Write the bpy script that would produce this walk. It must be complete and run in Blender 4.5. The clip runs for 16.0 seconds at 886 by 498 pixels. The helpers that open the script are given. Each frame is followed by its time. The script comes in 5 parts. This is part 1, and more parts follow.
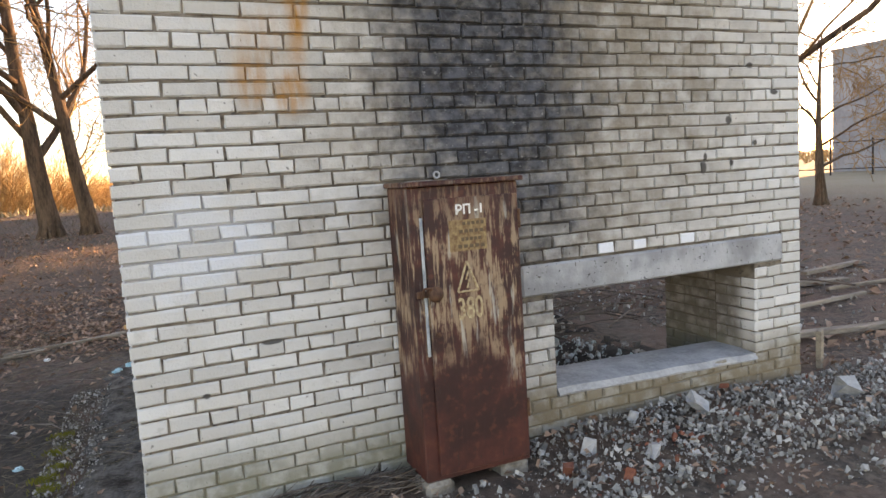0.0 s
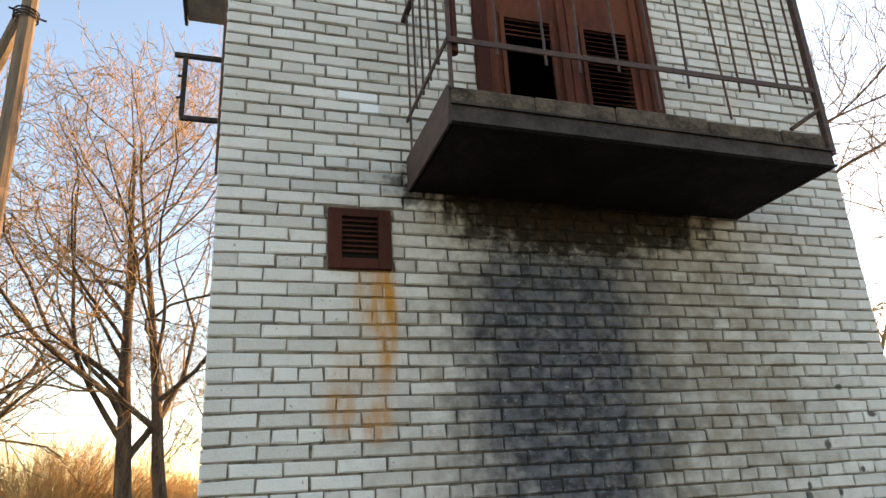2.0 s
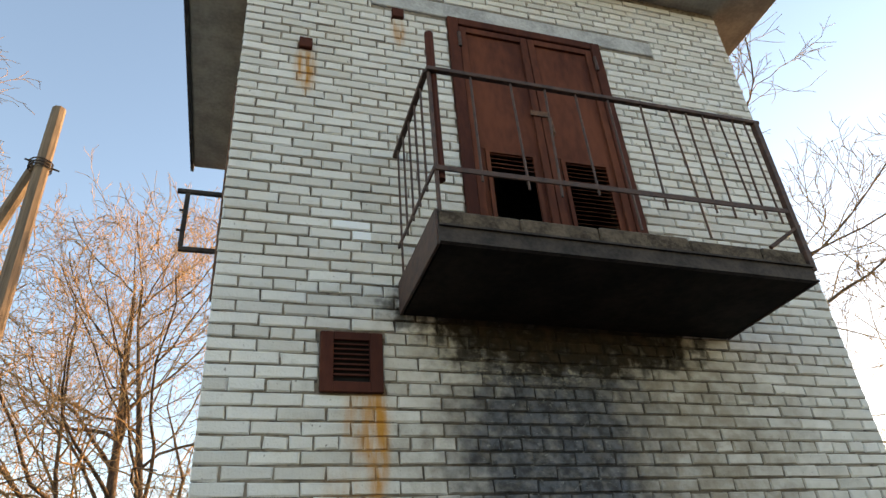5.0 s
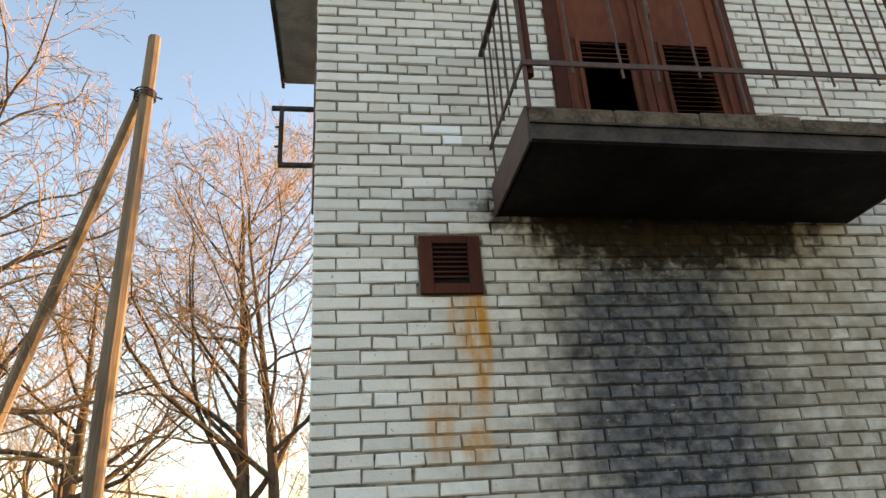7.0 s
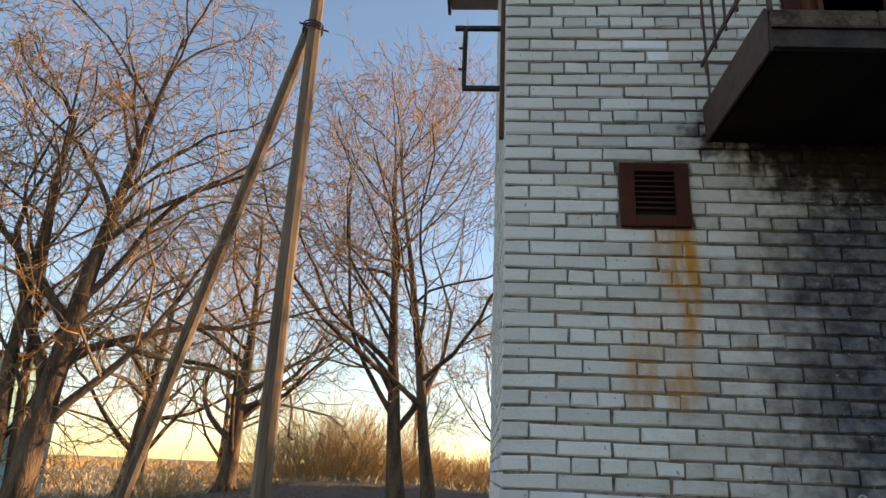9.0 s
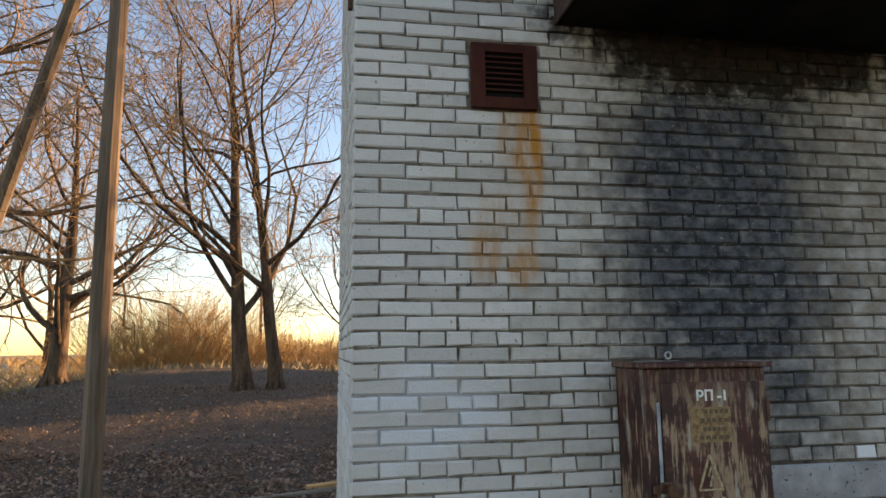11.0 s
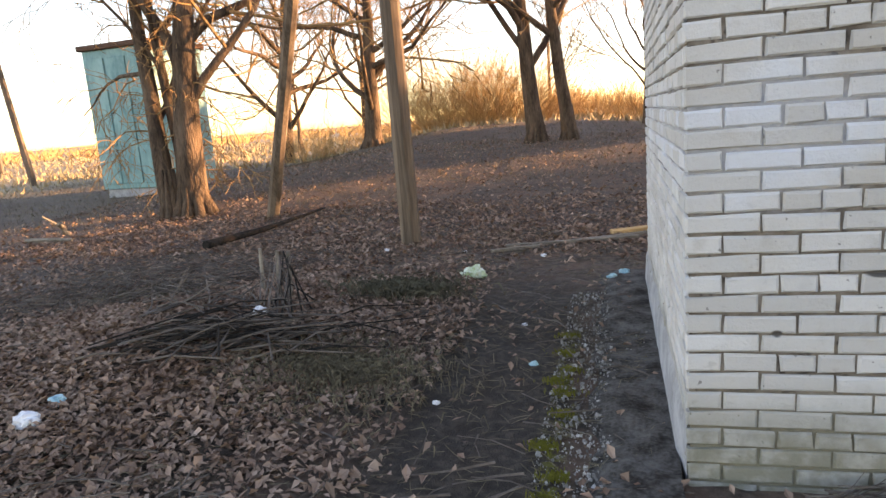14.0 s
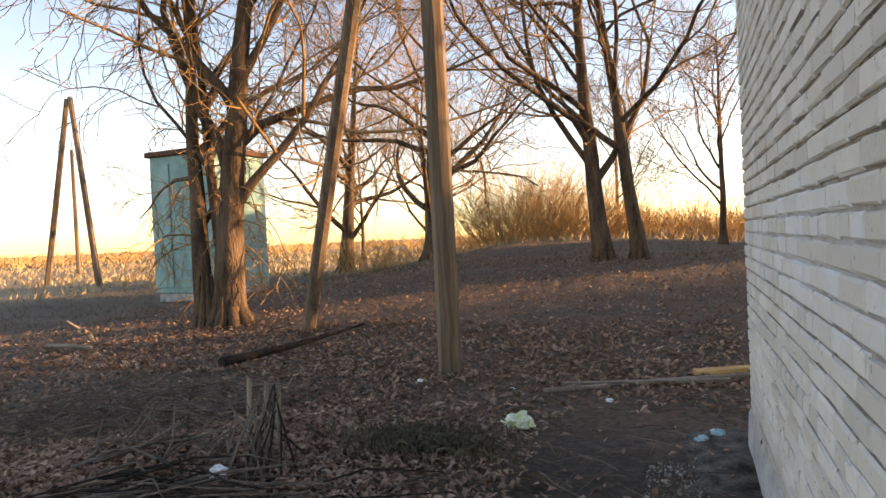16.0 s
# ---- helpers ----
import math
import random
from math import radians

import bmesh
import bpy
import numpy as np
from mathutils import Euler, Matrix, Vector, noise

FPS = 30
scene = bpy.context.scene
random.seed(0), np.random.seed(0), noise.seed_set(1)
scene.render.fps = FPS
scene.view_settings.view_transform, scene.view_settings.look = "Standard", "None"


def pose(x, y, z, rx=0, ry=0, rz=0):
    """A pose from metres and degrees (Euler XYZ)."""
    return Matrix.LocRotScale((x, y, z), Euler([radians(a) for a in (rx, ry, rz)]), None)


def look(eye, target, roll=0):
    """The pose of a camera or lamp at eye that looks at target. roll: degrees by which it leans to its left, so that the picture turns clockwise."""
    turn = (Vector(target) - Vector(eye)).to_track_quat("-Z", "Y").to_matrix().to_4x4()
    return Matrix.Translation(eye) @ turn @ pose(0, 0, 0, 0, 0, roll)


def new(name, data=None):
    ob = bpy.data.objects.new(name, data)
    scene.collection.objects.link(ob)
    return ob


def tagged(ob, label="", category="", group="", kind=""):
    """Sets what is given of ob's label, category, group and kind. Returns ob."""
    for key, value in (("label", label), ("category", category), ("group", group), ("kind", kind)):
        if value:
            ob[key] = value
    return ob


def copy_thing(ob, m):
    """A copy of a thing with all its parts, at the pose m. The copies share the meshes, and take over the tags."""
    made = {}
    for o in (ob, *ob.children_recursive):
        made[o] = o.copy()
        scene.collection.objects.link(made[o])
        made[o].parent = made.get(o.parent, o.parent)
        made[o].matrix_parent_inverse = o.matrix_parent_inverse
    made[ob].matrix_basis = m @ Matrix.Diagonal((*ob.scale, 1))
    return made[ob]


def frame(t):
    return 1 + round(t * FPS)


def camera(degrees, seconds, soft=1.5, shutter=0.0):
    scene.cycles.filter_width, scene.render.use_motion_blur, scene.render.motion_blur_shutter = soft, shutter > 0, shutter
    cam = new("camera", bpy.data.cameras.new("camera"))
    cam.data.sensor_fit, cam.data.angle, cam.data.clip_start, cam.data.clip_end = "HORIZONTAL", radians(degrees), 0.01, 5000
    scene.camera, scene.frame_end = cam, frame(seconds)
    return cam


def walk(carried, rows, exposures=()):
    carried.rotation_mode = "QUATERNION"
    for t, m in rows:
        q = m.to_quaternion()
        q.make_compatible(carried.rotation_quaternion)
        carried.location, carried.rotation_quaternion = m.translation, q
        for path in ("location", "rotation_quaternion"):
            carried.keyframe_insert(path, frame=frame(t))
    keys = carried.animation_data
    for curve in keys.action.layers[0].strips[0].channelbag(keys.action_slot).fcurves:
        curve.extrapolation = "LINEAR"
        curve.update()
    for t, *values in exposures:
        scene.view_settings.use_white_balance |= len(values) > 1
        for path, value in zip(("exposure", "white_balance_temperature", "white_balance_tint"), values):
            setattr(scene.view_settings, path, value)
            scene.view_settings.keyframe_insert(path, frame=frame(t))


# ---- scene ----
cam = camera(66.7, 16.0)
PATH = [
    (0, (0.191, -3.471, 1.644), (0.957, -1.637, 1.422), -3.7),
    (0.5, (0.174, -3.467, 1.739), (0.984, -1.638, 1.74), -2.2),
    (1, (0.151, -3.507, 1.767), (0.848, -1.649, 2.01), -2.3),
    (1.5, (0.169, -3.569, 1.818), (0.739, -1.704, 2.263), -2.5),
    (2, (0.141, -3.57, 1.806), (0.716, -1.766, 2.448), -3.1),
    (2.5, (0.209, -3.52, 1.716), (0.717, -1.8, 2.599), -3.5),
    (3, (0.239, -3.504, 1.659), (0.663, -1.856, 2.71), -3.2),
    (5.5, (0.157, -3.603, 1.683), (0.724, -1.972, 2.692), -4.7),
    (6, (0.145, -3.625, 1.696), (0.677, -1.954, 2.657), -4.8),
    (6.5, (0.164, -3.581, 1.661), (0.595, -1.856, 2.577), -4.4),
    (7, (0.179, -3.58, 1.657), (0.468, -1.765, 2.446), -3.6),
    (7.5, (0.022, -3.528, 1.683), (0.124, -1.652, 2.367), -0.3),
    (8, (-0.063, -3.424, 1.686), (-0.133, -1.542, 2.359), 2.5),
    (8.2, (-0.073, -3.399, 1.685), (-0.204, -1.524, 2.368), 2.7),
    (10.3, (-0.141, -3.302, 1.691), (-0.065, -1.35, 2.117), 0.4),
    (10.5, (-0.124, -3.302, 1.684), (0.062, -1.352, 2.086), -0.1),
    (11, (-0.129, -3.295, 1.678), (0.213, -1.347, 1.976), -0.6),
    (11.5, (-0.134, -3.218, 1.647), (0.041, -1.226, 1.614), -4.3),
    (12, (-0.136, -3.169, 1.618), (0.035, -1.184, 1.448), -5.1),
    (12.5, (-0.109, -3.08, 1.566), (0.037, -1.098, 1.342), -2.5),
    (13, (-0.074, -2.953, 1.553), (-0.289, -0.992, 1.22), -2.8),
    (13.5, (-0.18, -2.824, 1.526), (-0.553, -0.878, 1.253), -4.2),
    (14, (-0.244, -2.616, 1.5), (-0.748, -0.718, 1.12), -4.4),
    (14.5, (-0.216, -2.302, 1.479), (-0.815, -0.424, 1.141), -3.6),
    (15, (-0.253, -2.05, 1.477), (-0.829, -0.162, 1.155), -2.7),
    (15.5, (-0.361, -1.75, 1.467), (-0.811, 0.183, 1.223), -1.2),
    (16, (-0.362, -1.412, 1.442), (-1.038, 0.47, 1.407), -2.6),
]
walk(cam, [(t, look(eye, target, roll)) for t, eye, target, roll in PATH],
     [(0.0, 2.55, 8000, 30), (0.5, 2.1, 7700, 28), (1.0, 1.85, 7200, 23), (1.5, 2.0, 7300, 21), (3.0, 2.3, 7750, 18), (5.5, 2.05, 7450, 17), (6.5, 2.05, 7500, 18), (7.0, 2.2, 7700, 19), (7.5, 2.0, 7250, 15), (8.0, 1.45, 6650, 16),
      (10.5, 1.35, 6700, 20), (11.0, 1.45, 7000, 22), (12.0, 1.7, 7500, 28), (12.5, 1.95, 7500, 30), (13.0, 2.2, 7500, 30), (14.5, 2.35, 7500, 30), (15.2, 2.2, 7600, 30), (15.6, 2.05, 7650, 30), (16.0, 1.75, 7700, 28)])

# ---- world, sun, exposure ----
SUN_AZ, SUN_EL = 25.0, 7.0
world = bpy.data.worlds.new("world")
scene.world = world
world.use_nodes = True
wn = world.node_tree
sky = wn.nodes.new("ShaderNodeTexSky")
sky.sky_type = "NISHITA"
sky.sun_disc = False
sky.sun_elevation = radians(SUN_EL)
sky.sun_rotation = radians(90 - SUN_AZ)
sky.air_density, sky.dust_density, sky.ozone_density = 0.85, 0.2, 1.0
wn.links.new(sky.outputs[0], wn.nodes["Background"].inputs[0])
wn.nodes["Background"].inputs[1].default_value = 0.15
sun = new("sun", bpy.data.lights.new("sun", "SUN"))
sun.data.energy, sun.data.angle, sun.data.color = 5.0, radians(0.6), (1.0, 0.66, 0.33)
sd = Vector((math.cos(radians(SUN_AZ)) * math.cos(radians(SUN_EL)), math.sin(radians(SUN_AZ)) * math.cos(radians(SUN_EL)), math.sin(radians(SUN_EL))))
sun.matrix_world = look(sd * 60, (0, 0, 0))


# ---- materials ----
class Graph:
    """Short hand for node materials."""

    def __init__(self, name, rough=0.85, metal=0.0):
        self.mat = bpy.data.materials.new(name)
        self.mat.use_nodes = True
        self.t = self.mat.node_tree
        self.b = self.t.nodes["Principled BSDF"]
        self.b.inputs["Roughness"].default_value = rough
        self.b.inputs["Metallic"].default_value = metal
        self.pos = self.t.nodes.new("ShaderNodeNewGeometry").outputs["Position"]
        self.obj = self.t.nodes.new("ShaderNodeTexCoord").outputs["Object"]

    def put(self, socket, value):
        if isinstance(value, bpy.types.NodeSocket):
            self.t.links.new(value, socket)
        else:
            socket.default_value = value

    def m(self, op, a, b=0.0, clamp=False):
        n = self.t.nodes.new("ShaderNodeMath")
        n.operation, n.use_clamp = op, clamp
        self.put(n.inputs[0], a), self.put(n.inputs[1], b)
        return n.outputs[0]

    def noise(self, scale, detail=4.0, where=None, stretch=None, rough=0.55):
        n = self.t.nodes.new("ShaderNodeTexNoise")
        n.inputs["Scale"].default_value, n.inputs["Detail"].default_value, n.inputs["Roughness"].default_value = scale, detail, rough
        src = self.pos if where is None else where
        if stretch:
            mp = self.t.nodes.new("ShaderNodeMapping")
            mp.inputs["Scale"].default_value = stretch
            self.t.links.new(src, mp.inputs[0])
            src = mp.outputs[0]
        self.t.links.new(src, n.inputs["Vector"])
        return n.outputs[0]

    def ramp(self, v, lo, hi, a=0.0, b=1.0):
        n = self.t.nodes.new("ShaderNodeMapRange")
        n.interpolation_type = "SMOOTHSTEP"
        for i, q in enumerate((v, lo, hi, a, b)):
            self.put(n.inputs[i], q)
        return n.outputs[0]

    def mix(self, f, a, b, kind="MIX"):
        n = self.t.nodes.new("ShaderNodeMix")
        n.data_type, n.blend_type = "RGBA", kind
        self.put(n.inputs[0], f)
        for s, v in ((n.inputs[6], a), (n.inputs[7], b)):
            self.put(s, v if isinstance(v, bpy.types.NodeSocket) else (*v, 1.0))
        return n.outputs[2]

    def xyz(self):
        n = self.t.nodes.new("ShaderNodeSeparateXYZ")
        self.t.links.new(self.pos, n.inputs[0])
        return n.outputs

    def blob(self, cx, cz, rx, rz, wob=None, soft=0.5):
        """A stain on the front wall: 1 inside the ellipse, fading out over its rim."""
        x, _, z = self.xyz()
        dx = self.m("DIVIDE", self.m("SUBTRACT", x, cx), rx)
        dz = self.m("DIVIDE", self.m("SUBTRACT", z, cz), rz)
        d = self.m("SQRT", self.m("ADD", self.m("MULTIPLY", dx, dx), self.m("MULTIPLY", dz, dz)))
        if wob is not None:
            d = self.m("ADD", d, wob)
        return self.ramp(d, 1.0 - soft, 1.0 + soft, 1.0, 0.0)

    def rect(self, cx, cz, rx, rz):
        x, _, z = self.xyz()
        dx = self.m("ABSOLUTE", self.m("DIVIDE", self.m("SUBTRACT", x, cx), rx))
        dz = self.m("ABSOLUTE", self.m("DIVIDE", self.m("SUBTRACT", z, cz), rz))
        return self.ramp(self.m("MAXIMUM", dx, dz), 0.9, 1.0, 1.0, 0.0)

    def random(self):
        a = self.t.nodes.new("ShaderNodeObjectInfo").outputs["Random"]
        b = self.t.nodes.new("ShaderNodeNewGeometry").outputs["Random Per Island"]
        return self.m("FRACT", self.m("ADD", a, b))

    def done(self, color, height=None, bump=0.3, dist=0.01, rough=None):
        self.put(self.b.inputs["Base Color"], color if isinstance(color, bpy.types.NodeSocket) else (*color, 1.0))
        if height is not None:
            n = self.t.nodes.new("ShaderNodeBump")
            n.inputs["Strength"].default_value, n.inputs["Distance"].default_value = bump, dist
            self.t.links.new(height, n.inputs["Height"])
            self.t.links.new(n.outputs[0], self.b.inputs["Normal"])
        if rough is not None:
            self.put(self.b.inputs["Roughness"], rough)
        return self.mat


def simple(name, a, b, scale=8.0, rough=0.85, metal=0.0, bump=0.3, dist=0.01, stretch=None, local=False, spread=0.0):
    g = Graph(name, rough, metal)
    if rough >= 0.8:
        g.b.inputs["Specular IOR Level"].default_value = 0.15
    src = g.obj if local else None
    big, fine = g.noise(scale, 5, src, stretch), g.noise(scale * 7, 4, src, stretch)
    v = g.m("ADD", g.m("MULTIPLY", big, 0.65), g.m("MULTIPLY", fine, 0.35))
    c = g.mix(g.ramp(v, 0.33, 0.67), a, b)
    if spread:
        c = g.mix(g.m("MULTIPLY", g.random(), spread), c, tuple(q * 0.35 for q in a))
    return g.done(c, fine, bump, dist)


def make_brick_material(name, mortar=False):
    g = Graph(name, 0.9)
    g.b.inputs["Specular IOR Level"].default_value = 0.2
    n1, n2, n3 = g.noise(2.2, 4), g.noise(9, 5), g.noise(70, 4)
    fine = g.noise(34, 5)
    if mortar:
        c = g.mix(g.ramp(n2, 0.35, 0.65), (0.125, 0.103, 0.082), (0.25, 0.212, 0.172))
        c = g.mix(g.ramp(fine, 0.56, 0.66, 0.0, 0.8), c, (0.035, 0.03, 0.026))
    else:
        c = g.mix(g.random(), (0.5, 0.488, 0.462), (0.64, 0.632, 0.612))
        c = g.mix(g.ramp(n1, 0.45, 0.7, 0.0, 0.4), c, (0.5, 0.468, 0.415))
        c = g.mix(g.ramp(n2, 0.56, 0.76, 0.0, 0.4), c, (0.4, 0.375, 0.335))
        c = g.mix(g.ramp(g.noise(16, 6, None, (1, 1, 1.6), 0.65), 0.57, 0.72, 0.0, 0.45), c, (0.36, 0.34, 0.31))
        c = g.mix(g.ramp(g.noise(30, 2), 0.68, 0.74, 0.0, 0.75), c, (0.16, 0.15, 0.14))
    _, y, z = g.xyz()
    front = g.ramp(y, 0.1, 0.2, 1.0, 0.0)
    wob = g.m("MULTIPLY", g.m("SUBTRACT", n1, 0.5), 0.9)
    rnd = g.m("MULTIPLY", g.m("SUBTRACT", g.random(), 0.5), 0.22)
    wob3 = g.m("ADD", g.m("ADD", wob, rnd), g.m("MULTIPLY", g.m("SUBTRACT", g.noise(12, 6), 0.5), 0.9))
    wob2 = g.m("ADD", wob, g.m("MULTIPLY", g.m("SUBTRACT", n2, 0.5), 1.1))
    # brighter, bluish bricks near the corner, some stronger than others
    c = g.mix(g.m("MULTIPLY", g.blob(0.3, 1.35, 0.4, 0.26, wob3, 0.4), g.ramp(g.random(), 0.3, 0.75, 0.05, 0.6)), c, (0.62, 0.66, 0.72))
    # smoke from the cellar opening: a wide brown veil, a mottled blue-grey core and a tarry band under the balcony
    patch = g.ramp(g.noise(5.5, 6, None, (1, 1, 1.3), 0.62), 0.3, 0.62, 0.45, 1.0)
    veil = g.m("MULTIPLY", front, g.m("MULTIPLY", g.blob(2.4, 2.45, 1.35, 1.6, wob3, 0.6), g.m("MULTIPLY", patch, 0.84)))
    c = g.mix(veil, c, (0.06, 0.046, 0.033) if mortar else (0.185, 0.15, 0.108))
    core = g.m("MULTIPLY", front, g.m("MULTIPLY", g.blob(2.02, 2.36, 0.62, 1.36, wob3, 0.5), g.ramp(g.noise(7, 6, None, (1, 1, 1.4), 0.65), 0.3, 0.55, 0.62, 0.97)))
    soot = (0.02, 0.02, 0.022) if mortar else g.mix(g.ramp(g.noise(13, 6), 0.36, 0.66), (0.026, 0.028, 0.034), (0.088, 0.095, 0.112))
    c = g.mix(core, c, soot)
    chips = g.m("MULTIPLY", core, g.ramp(g.noise(26, 7, None, (1, 1, 1.5), 0.7), 0.59, 0.66, 0.0, 0.75))
    c = g.mix(chips, c, (0.27, 0.27, 0.265))
    flake = g.m("MULTIPLY", front, g.m("MULTIPLY", g.blob(1.95, 3.2, 0.75, 0.16, wob2, 0.4), g.ramp(g.noise(15, 6, None, (1, 1, 2), 0.7), 0.52, 0.58, 0.0, 0.8)))
    c = g.mix(flake, c, (0.34, 0.32, 0.27))
    tar = g.m("MULTIPLY", front, g.m("MULTIPLY", g.blob(2.2, 3.42, 1.05, 0.34, wob2, 0.16), g.ramp(g.noise(9, 6), 0.3, 0.5, 0.75, 1.0)))
    c = g.mix(tar, c, g.mix(g.ramp(n2, 0.4, 0.65), (0.012, 0.009, 0.006), (0.034, 0.024, 0.015)))
    # mottled darker brown inwards from the face, on the reveals of the cellar opening
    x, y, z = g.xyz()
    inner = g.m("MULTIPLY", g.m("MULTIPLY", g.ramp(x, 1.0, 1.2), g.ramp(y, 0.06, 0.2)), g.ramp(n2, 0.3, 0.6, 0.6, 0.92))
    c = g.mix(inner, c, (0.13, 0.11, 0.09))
    for cx, cz, rx, rz in ((2.751, 1.116, 0.061, 0.034), (3.406, 1.116, 0.061, 0.034), (3.013, 1.116, 0.05, 0.03), (0.786, 4.042, 0.126, 0.033), (0.852, 3.965, 0.062, 0.033)):
        c = g.mix(g.m("MULTIPLY", front, g.rect(cx, cz, rx, rz)), c, (0.72, 0.74, 0.77))
    for cx, cz, rx, rz in ((3.782, 1.878, 0.03, 0.03), (3.554, 1.574, 0.025, 0.045), (3.57, 1.64, 0.015, 0.03), (0.661, 0.845, 0.05, 0.011), (3.98, 2.24, 0.03, 0.02), (4.2, 2.06, 0.035, 0.02), (3.8, 1.6, 0.02, 0.03), (4.02, 1.72, 0.018, 0.02), (0.32, 0.62, 0.02, 0.015)):
        c = g.mix(g.m("MULTIPLY", front, g.blob(cx, cz, rx, rz, g.m("MULTIPLY", wob2, 0.7), 0.3)), c, (0.1, 0.094, 0.087))
    # rust runs under the small vent and under the wall stubs
    streak = g.noise(11, 3, None, (1.6, 1, 0.22))
    for cx, cz, rx, rz, k in ((0.93, 2.66, 0.055, 0.34, 1.0), (0.87, 2.78, 0.12, 0.2, 0.7), (0.66, 2.14, 0.08, 0.12, 0.5), (0.87, 2.1, 0.08, 0.1, 0.65),
                              (0.76, 2.3, 0.16, 0.22, 0.3), (0.45, 5.36, 0.07, 0.2, 1.0), (1.16, 5.92, 0.05, 0.15, 0.8)):
        f = g.m("MULTIPLY", g.blob(cx, cz, rx, rz, g.m("MULTIPLY", wob2, 0.5), 0.5), g.ramp(streak, 0.35, 0.6, 0.25 * k, k))
        c = g.mix(g.m("MULTIPLY", f, front), c, (0.42, 0.19, 0.035))
    # algae on the lowest courses, in patches
    low = g.m("MULTIPLY", g.ramp(g.m("ADD", z, g.m("MULTIPLY", wob, 0.35)), 0.12, 0.46, 1.0, 0.0), g.ramp(n2, 0.3, 0.6, 0.5, 0.9))
    c = g.mix(low, c, (0.19, 0.185, 0.135))
    dirt = g.m("MULTIPLY", g.m("MULTIPLY", front, g.ramp(x, 1.6, 2.3)), g.m("MULTIPLY", g.ramp(g.m("ADD", z, g.m("MULTIPLY", wob2, 0.25)), 0.1, 0.5, 1.0, 0.0), g.ramp(n2, 0.35, 0.6, 0.35, 0.85)))
    c = g.mix(dirt, c, (0.2, 0.15, 0.1))
    h = g.m("ADD", g.m("MULTIPLY", n2, 0.6), g.m("MULTIPLY", n3, 0.4))
    return g.done(c, h, 0.85, 0.013)


M_BRICK = make_brick_material("white_silicate_brick")
M_MORTAR = make_brick_material("mortar", True)
M_CONCRETE = simple("concrete", (0.27, 0.272, 0.275), (0.45, 0.452, 0.458), 5, bump=0.6)


def make_lintel_material():
    g = Graph("pitted_lintel_concrete", 0.9)
    g.b.inputs["Specular IOR Level"].default_value = 0.15
    n, f = g.noise(4, 6), g.noise(28, 6)
    c = g.mix(g.ramp(n, 0.35, 0.65), (0.27, 0.275, 0.285), (0.44, 0.445, 0.455))
    c = g.mix(g.ramp(g.noise(3, 5, None, (1, 1, 0.25)), 0.5, 0.7, 0, 0.6), c, (0.2, 0.19, 0.175))
    pits = g.ramp(g.noise(48, 2), 0.66, 0.71)
    c = g.mix(g.m("MULTIPLY", pits, 0.85), c, (0.06, 0.057, 0.053))
    return g.done(c, g.m("SUBTRACT", f, pits), 0.8, 0.008)


M_LINTEL = make_lintel_material()
M_DARKCONC = simple("stained_concrete", (0.12, 0.1, 0.08), (0.3, 0.27, 0.23), 6, bump=0.5)
M_APRON = simple("dirty_apron_concrete", (0.025, 0.02, 0.016), (0.15, 0.14, 0.125), 7, 0.9, 0, 0.6, 0.01)
M_ROOFCONC = simple("soffit_concrete", (0.26, 0.25, 0.23), (0.42, 0.4, 0.37), 4, bump=0.4)
M_FELT = simple("roofing_felt", (0.03, 0.03, 0.035), (0.08, 0.08, 0.08), 10)
M_BROWN = simple("brown_painted_steel", (0.042, 0.013, 0.01), (0.085, 0.026, 0.016), 4, 0.82, 0.0, 0.25, 0.004, (1, 1, 0.35))
M_RAIL = simple("rusty_rail_steel", (0.032, 0.019, 0.017), (0.085, 0.042, 0.03), 20, 0.7, 0.1, 0.4, 0.003)
M_CHANNEL = simple("blackened_channel_steel", (0.022, 0.02, 0.02), (0.065, 0.052, 0.047), 6, 0.8, 0.0)
M_BLACK = simple("vent_hollow_black", (0.006, 0.005, 0.005), (0.011, 0.01, 0.009), 5)
M_SOFFIT = simple("soot_and_shade_soffit", (0.009, 0.007, 0.006), (0.026, 0.019, 0.015), 3, 0.9)
M_DECK = simple("tarred_deck_edge", (0.03, 0.022, 0.017), (0.13, 0.1, 0.075), 7, 0.9, 0, 0.7, 0.01)
M_BARK = simple("grey_brown_bark", (0.045, 0.033, 0.024), (0.18, 0.125, 0.085), 5, 0.95, 0, 0.9, 0.04, (1, 1, 0.22))
M_TWIG = simple("twig_bark", (0.18, 0.11, 0.055), (0.4, 0.255, 0.12), 3, 0.9)
M_BUSH = simple("willow_stems", (0.3, 0.19, 0.085), (0.5, 0.34, 0.16), 2, 0.9)
M_POLE = simple("weathered_pole_wood", (0.085, 0.064, 0.047), (0.22, 0.165, 0.12), 6, 0.85, 0, 0.6, 0.01, (1, 1, 0.06))
M_PLANK = simple("grey_plank_wood", (0.15, 0.125, 0.1), (0.33, 0.285, 0.23), 9, 0.85, 0, 0.5, 0.006, (0.12, 1, 1))
M_FRESH = simple("fresh_split_wood", (0.5, 0.3, 0.12), (0.65, 0.42, 0.2), 14, 0.8, 0, 0.5, 0.006, (0.2, 1, 1))
M_LEAF = simple("dead_leaves", (0.26, 0.158, 0.11), (0.52, 0.37, 0.275), 2, 0.8, spread=0.75)
M_STRAW = simple("dry_grass", (0.14, 0.115, 0.075), (0.26, 0.22, 0.145), 3, 0.85, spread=0.6)
M_FIELD = simple("golden_field_grass", (0.34, 0.265, 0.15), (0.5, 0.41, 0.26), 0.3, 0.9, spread=0.4)
